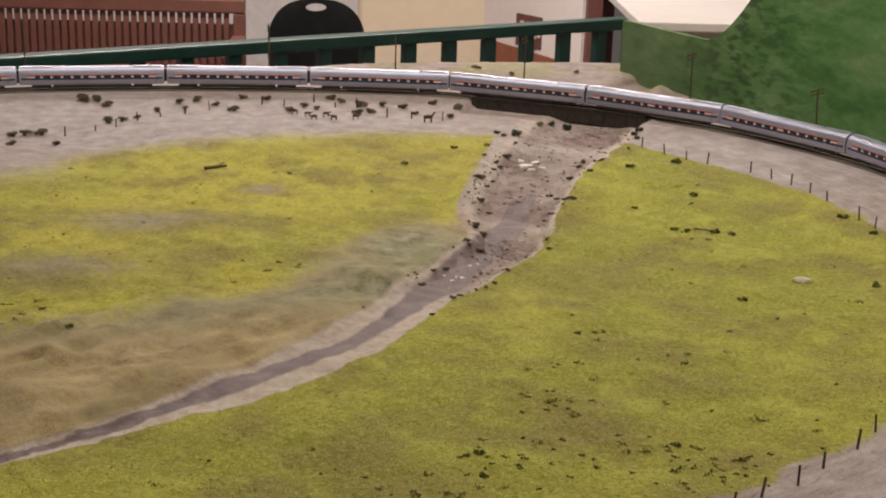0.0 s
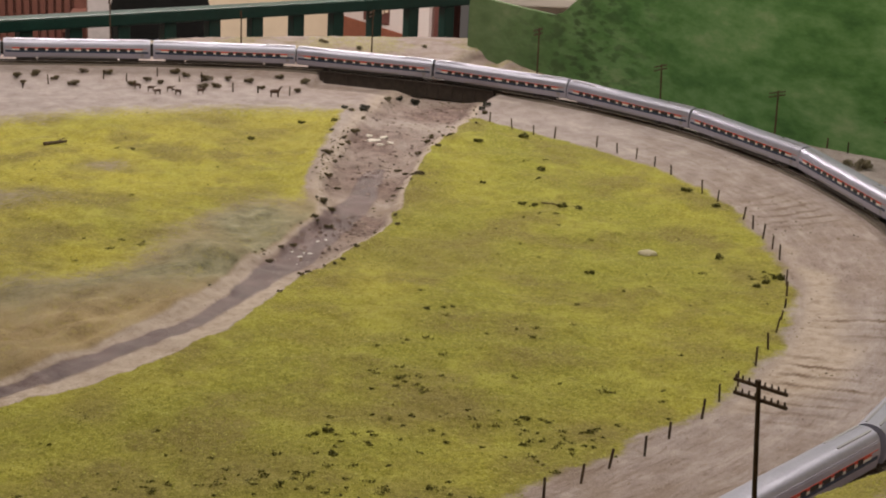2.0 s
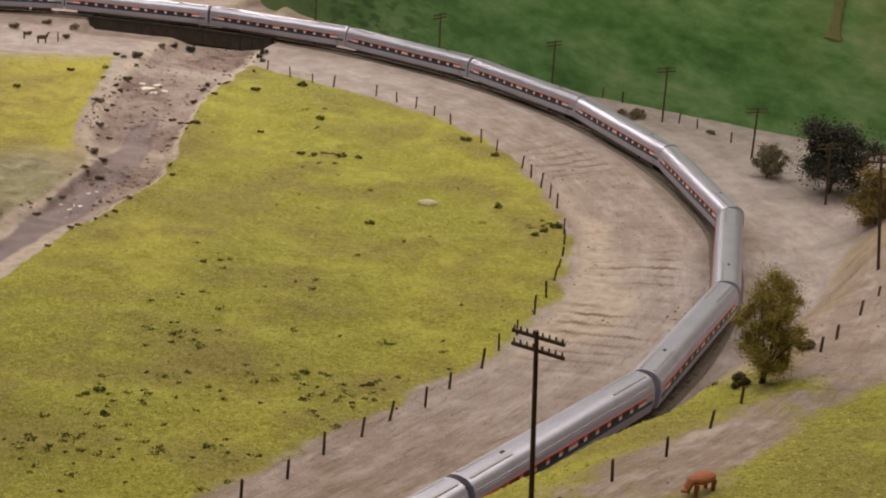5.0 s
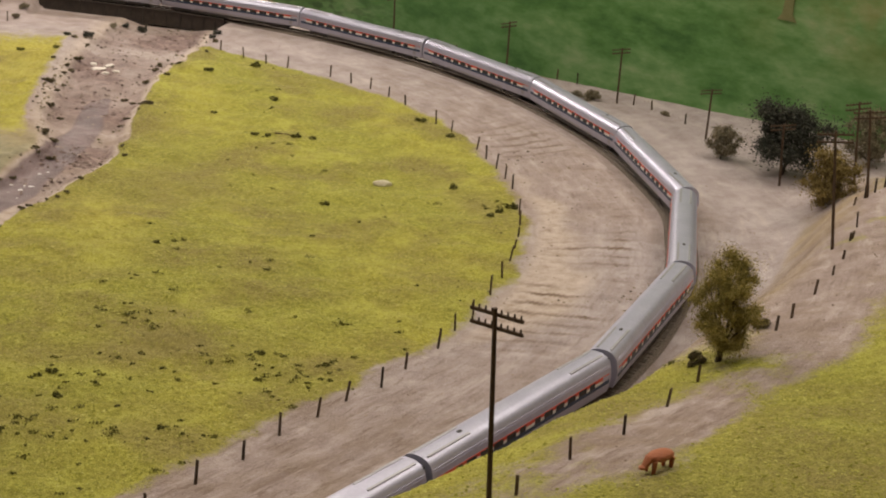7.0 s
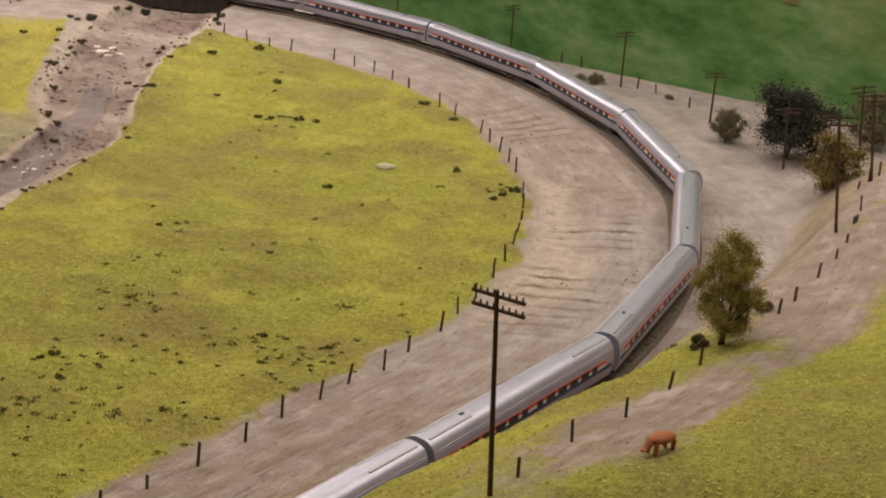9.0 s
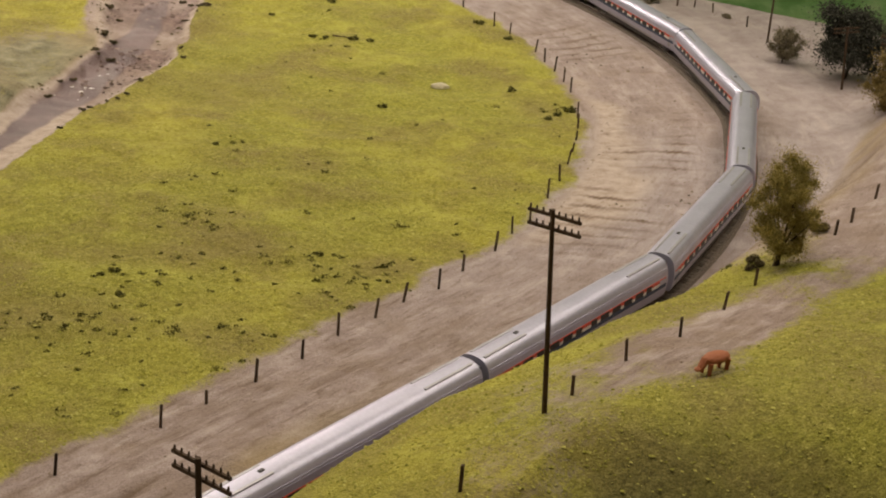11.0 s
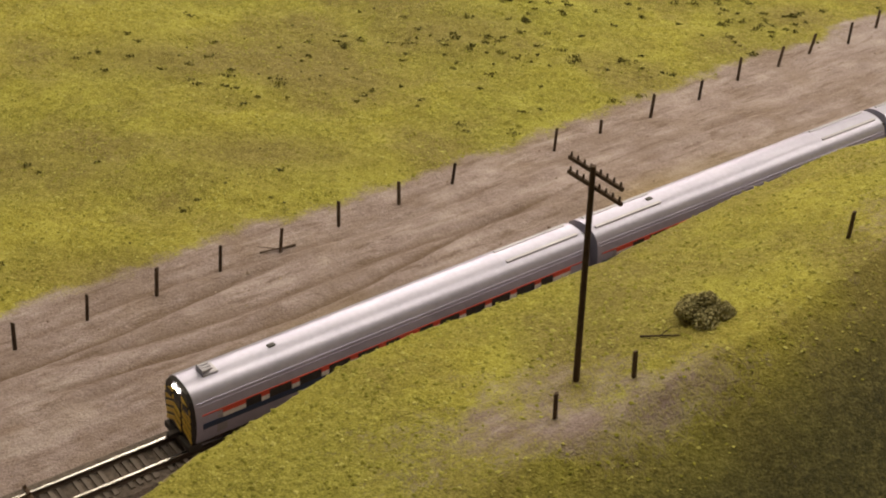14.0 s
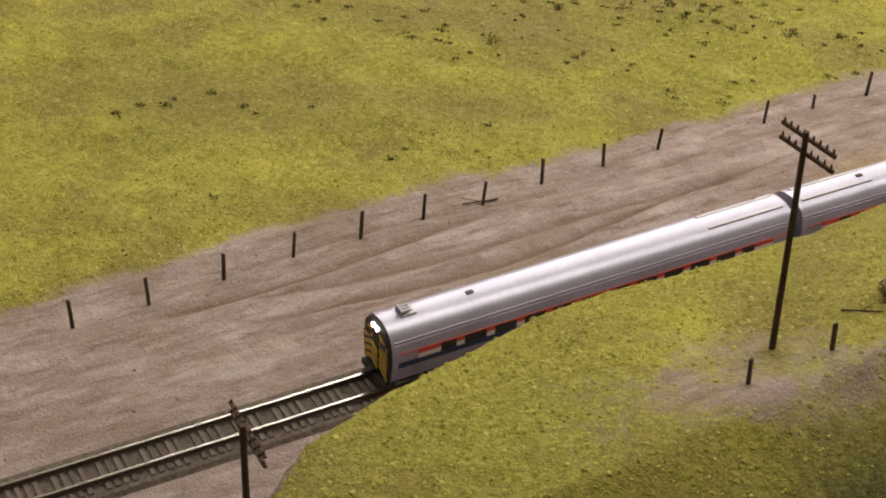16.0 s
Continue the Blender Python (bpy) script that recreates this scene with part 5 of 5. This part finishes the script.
def clump_field(name, label, zones, size, material, seed):
    """Loose heaps of crumbs, each heap a few millimetres wide, gathered in zones."""
    r = np.random.RandomState(seed)
    pts = []
    for zx, zy, rx, ry, n in zones:
        for _ in range(int(0.62 * n) + 1):
            cx, cy = r.normal(zx, rx * 0.6), r.normal(zy, ry * 0.6)
            wide = r.uniform(0.0009, 0.0028) * (1.8 if r.uniform() < 0.1 else 1.0)
            k = int(10 + 9 * wide / 0.001)
            off = r.normal(0, 1, (k, 3)) * (wide, wide * 0.7, wide * 0.45)
            pts.append(np.c_[cx + off[:, 0], cy + off[:, 1], np.abs(off[:, 2])])
    p = np.vstack(pts)
    z, masks = heights(p[:, 0], p[:, 1])
    ok = masks["grass"] > 0.35
    p[:, 2] += z
    ob = leaves(name, p[ok], size, material, None, seed, 0.6)
    return tagged(ob, label, name.replace("_", " "), kind="stuff")


clump_field("dark_clumps", "dark green clumps of foam gathered in the turf", ZONES, 0.0011, CLUMP_LEAF, 71)
scatter("dark_flecks", "scattered dark crumbs of foam in the turf", 60000, (-0.5, 0.9, 0.1, 1.5), (0.0005, 0.0018), CLUMP_LEAF, 3,
        lambda x, y, m, r: (m["grass"] > 0.5) & (y > 0.62 + 0.75 * np.minimum(x - 0.1, 0.9)) & (r.uniform(0, 1, len(x)) < 0.008 + 0.16 * smooth(0.35, 1.1, waves(x, y, 20, 33)) * smooth(0.9, 0.55, abs(y - 0.95) + 0.25)))
scatter("dark_flecks", "scattered dark crumbs of foam in the turf", 5000, (-0.6, 0.9, 1.5, 2.65), (0.0009, 0.0026), CLUMP_LEAF, 4,
        lambda x, y, m, r: (m["grass"] > 0.5) & (r.uniform(0, 1, len(x)) < 0.015 + 0.12 * smooth(0.3, 1.0, patchy(x, y))))
scatter("pebbles", "small tan crumbs and pebbles on the dirt", 45000, (-0.5, 1.25, 0.2, 2.6), (0.0004, 0.0015), PEBBLE, 5,
        lambda x, y, m, r: (m["grass"] < 0.2) & (m["wet"] < 0.5) & (r.uniform(0, 1, len(x)) < 0.12 + 0.6 * smooth(0.2, 0.9, waves(x, y, 11, 63))))
scatter("brown_crumbs", "brown crumbs of bark fallen on the dirt bank", 4000, (0.6, 1.0, 1.15, 2.0), (0.0008, 0.0028), BROWN_LEAF, 9,
        lambda x, y, m, r: (m["grass"] < 0.15) & (r.uniform(0, 1, len(x)) < 0.04 + 0.5 * smooth(0.35, 1.0, waves(x, y, 16, 69))), 0.5)
scatter("creek_stones", "dark stones and crumbs along the creek", 5000, (-0.4, 0.5, 1.05, 2.6), (0.0008, 0.003), TUFT_LEAF, 6,
        lambda x, y, m, r: (m["pale"] > 0.2) & (m["grass"] < 0.4) & (r.uniform(0, 1, len(x)) < 0.10 + 0.5 * smooth(0.3, 0.9, waves(x, y, 14, 65))) & (y > 1.35))

MUD_CRUMB = leafy("mud_crumbs", ((0.0, (0.09, 0.058, 0.05)), (0.5, (0.19, 0.135, 0.12)), (1.0, (0.36, 0.28, 0.25))))
scatter("mud_crumbs", "lumps of brown mud in the creek bed", 9000, (0.1, 0.56, 1.7, 2.75), (0.001, 0.0045), MUD_CRUMB, 12,
        lambda x, y, m, r: (m["mud"] > 0.15) & (r.uniform(0, 1, len(x)) < 0.25 + 0.5 * smooth(0.1, 0.8, waves(x, y, 22, 85))), 0.45)
scatter("bank_crumbs", "dry brown and tan crumbs on the creek banks", 9000, (0.05, 0.6, 1.6, 2.75), (0.001, 0.004), BANK_LEAF, 13,
        lambda x, y, m, r: (m["pale"] > 0.25) & (m["mud"] < 0.3) & (r.uniform(0, 1, len(x)) < 0.12 + 0.7 * smooth(0.2, 0.8, waves(x, y, 18, 84))), 0.6)

# glints on the water, made as flat white flecks
GLINT = speckled("wet_glint", (0.72, 0.68, 0.66), (0.85, 0.82, 0.80), 200, 0.25)
scatter("water_flecks", "white flecks painted as glints of light on the creek", 1500, (-0.22, 0.25, 1.19, 1.92), (0.001, 0.0045), GLINT, 8,
        lambda x, y, m, r: (m["wet"] > 0.5) & (waves(x, y, 30, 67) > 0.35) & (r.uniform(0, 1, len(x)) < 0.35) & (abs(y - 1.32) > 0.08), 0.12)


# ---- loose things on the scenery ----
def blob(name, label, category, x, y, dims, material, seed, turn=0.0, rough=0.25):
    """An uneven stone."""
    bm = bmesh.new()
    bmesh.ops.create_icosphere(bm, subdivisions=2, radius=1)
    for v in bm.verts:
        v.co *= 1 + rough * noise.noise(v.co * 1.7 + Vector((seed, 0, 0)))
        v.co = Vector((v.co.x * dims[0], v.co.y * dims[1], max(v.co.z, -0.3) * dims[2]))
    ob = part(name, bm, material)
    ob.matrix_basis = pose(x, y, ground_at(x, y) + 0.1 * dims[2], 0, 0, turn)
    return tagged(ob, label, category)


PALE = speckled("pale_stone", (0.45, 0.40, 0.28), (0.62, 0.57, 0.42), 200, 0.9)
CHALK = speckled("white_plaster", (0.60, 0.54, 0.50), (0.80, 0.75, 0.71), 120, 0.85)
blob("stone", "pale yellow flat stone lying in the turf", "stone", 0.654, 1.732, (0.014, 0.009, 0.006), PALE, 1)
for k, (x, y, a, b) in enumerate(((0.634, 2.877, 0.022, 0.012), (0.673, 2.885, 0.016, 0.010), (0.695, 2.835, 0.018, 0.011), (0.655, 2.845, 0.012, 0.009), (0.61, 3.0, 0.02, 0.012))):
    tagged(blob("rock", "low white plaster rock beside the cutting", "rock", x, y, (a, b, 0.006), CHALK, k + 3, 30 * k), group="white rocks")
for k, (x, y, a) in enumerate(((0.318, 2.375, 0.014), (0.335, 2.39, 0.010), (0.31, 2.40, 0.008), (0.345, 2.365, 0.008), (0.325, 2.345, 0.006))):
    tagged(blob("rock", "low white crusted rock in the creek bed", "rock", x, y, (a, a * 0.7, 0.003), CHALK, 9 + k, 50 * k, 0.6), group="creek rocks")


def build_log(name, label, a, b, r):
    za, zb = ground_at(*a), ground_at(*b)
    bm = rod(bmesh.new(), (*a, za + r * 0.7), (*b, zb + r * 1.2), r, r * 0.6, 8)
    rod(bm, ((a[0] + b[0]) / 2, (a[1] + b[1]) / 2, (za + zb) / 2 + r), (b[0] - 0.004, b[1] + 0.006, zb + r * 2.4), r * 0.5, r * 0.2, 6)
    return tagged(part(name, bm, POST), label, "log")


build_log("log", "dark fallen log lying on yellow turf", (-0.249, 2.278), (-0.214, 2.30), 0.0035)
build_log("twig", "thin brown twig lying on the hill", (0.205, 0.435), (0.226, 0.432), 0.0006)
build_log("twig", "thin brown twig by the fence", (-0.008, 0.668), (-0.032, 0.655), 0.0008)
build_log("plank", "thin dark stick on the turf", (0.545, 1.965), (0.57, 1.955), 0.001)

FIGURE = speckled("figure_brown", (0.045, 0.022, 0.013), (0.10, 0.05, 0.03), 90, 0.7)
RUST = speckled("figure_rust", (0.30, 0.085, 0.035), (0.48, 0.17, 0.08), 90, 0.7)


def build_figure(label, x, y, size, turn, material, neck=0.0):
    """A toy figure kept to plain rounded shapes, all in one mesh."""
    bm = bmesh.new()
    bmesh.ops.create_icosphere(bm, subdivisions=2, radius=1, matrix=Matrix.Translation((0, 0, 0.72)) @ Matrix.Diagonal((0.62, 0.24, 0.26, 1)))
    for sx in (-0.42, 0.42):
        for sy in (-0.13, 0.13):
            rod(bm, (sx, sy, 0), (sx, sy, 0.65), 0.06, 0.09, 6)
    rod(bm, (0.5, 0, 0.78), (0.74, 0, 0.85 + neck), 0.14, 0.10, 7)
    bmesh.ops.create_icosphere(bm, subdivisions=1, radius=1, matrix=Matrix.Translation((0.82, 0, 0.86 + neck)) @ Matrix.Diagonal((0.18, 0.1, 0.11, 1)))
    ob = part("toy_figure", bm, material)
    ob.matrix_basis = pose(x, y, ground_at(x, y), 0, 0, turn) @ Matrix.Diagonal((size, size, size, 1))
    return tagged(ob, label, "toy figure", "toy livestock figures")


build_figure("plain brown toy figure standing by the fence", 0.145, 2.693, 0.0165, 10, FIGURE, 0.35)
for k, (x, y) in enumerate(((-0.125, 2.745), (-0.098, 2.725), (-0.083, 2.693), (-0.06, 2.71), (-0.043, 2.688), (0.0, 2.70))):
    build_figure("plain dark brown toy figure standing on the dirt", x, y, 0.0115, (170, 10, 200, 20, 160, 5)[k], FIGURE)
grazer = build_figure("plain rust-coloured toy figure on the hill", 0.535, 0.603, 0.0215, 200, RUST, -0.5)
grazer.matrix_basis = grazer.matrix_basis @ Matrix.Diagonal((0.9, 1.25, 0.72, 1))


# ---- sign on the white wall, ledge behind the backdrop, door frame ----
def build_sign():
    a = math.atan2(-0.58, 0.415)
    s = thing("wall_sign", Matrix.Translation((0.748, 7.169, -0.487)) @ Matrix.Rotation(a, 4, "Z"), "dark framed sign with pale upright bars on a white wall", "sign")
    boxed("frame", (-0.10, 0.10, -0.012, 0, -0.08, 0.08), BROWN, s, 0.004)
    for k, x in enumerate((-0.05, 0.0, 0.045, 0.08)):
        boxed("bar", (x - 0.012, x + 0.012, -0.016, -0.0125, -0.05 + 0.01 * k, 0.048), CREAM, s)


build_sign()
ledge = thing("ledge", pose(0, 0, 0), "white painted ledge behind the low end of the backdrop", "ledge")
boxed("board", (0.635, 1.5, 3.16, 3.75, 0.125, 0.145), PINKWHITE, ledge, 0.003)
boxed("panel", (0.635, 1.5, 3.27, 3.29, FLOOR_Z, 0.124), PINKWHITE, ledge, 0.002)
frame_ob = thing("door_frame", pose(0.97, 6.74, FLOOR_Z), "dark red-brown wooden door frame", "door frame")
boxed("jamb", (0, 0.07, -0.05, 0.05, 0, 2.05), BROWN, frame_ob, 0.004)
boxed("jamb", (0.23, 0.30, -0.05, 0.05, 0, 2.05), BROWN, frame_ob, 0.004)
boxed("lintel", (0, 0.30, -0.05, 0.05, 2.051, 2.12), BROWN, frame_ob, 0.004)
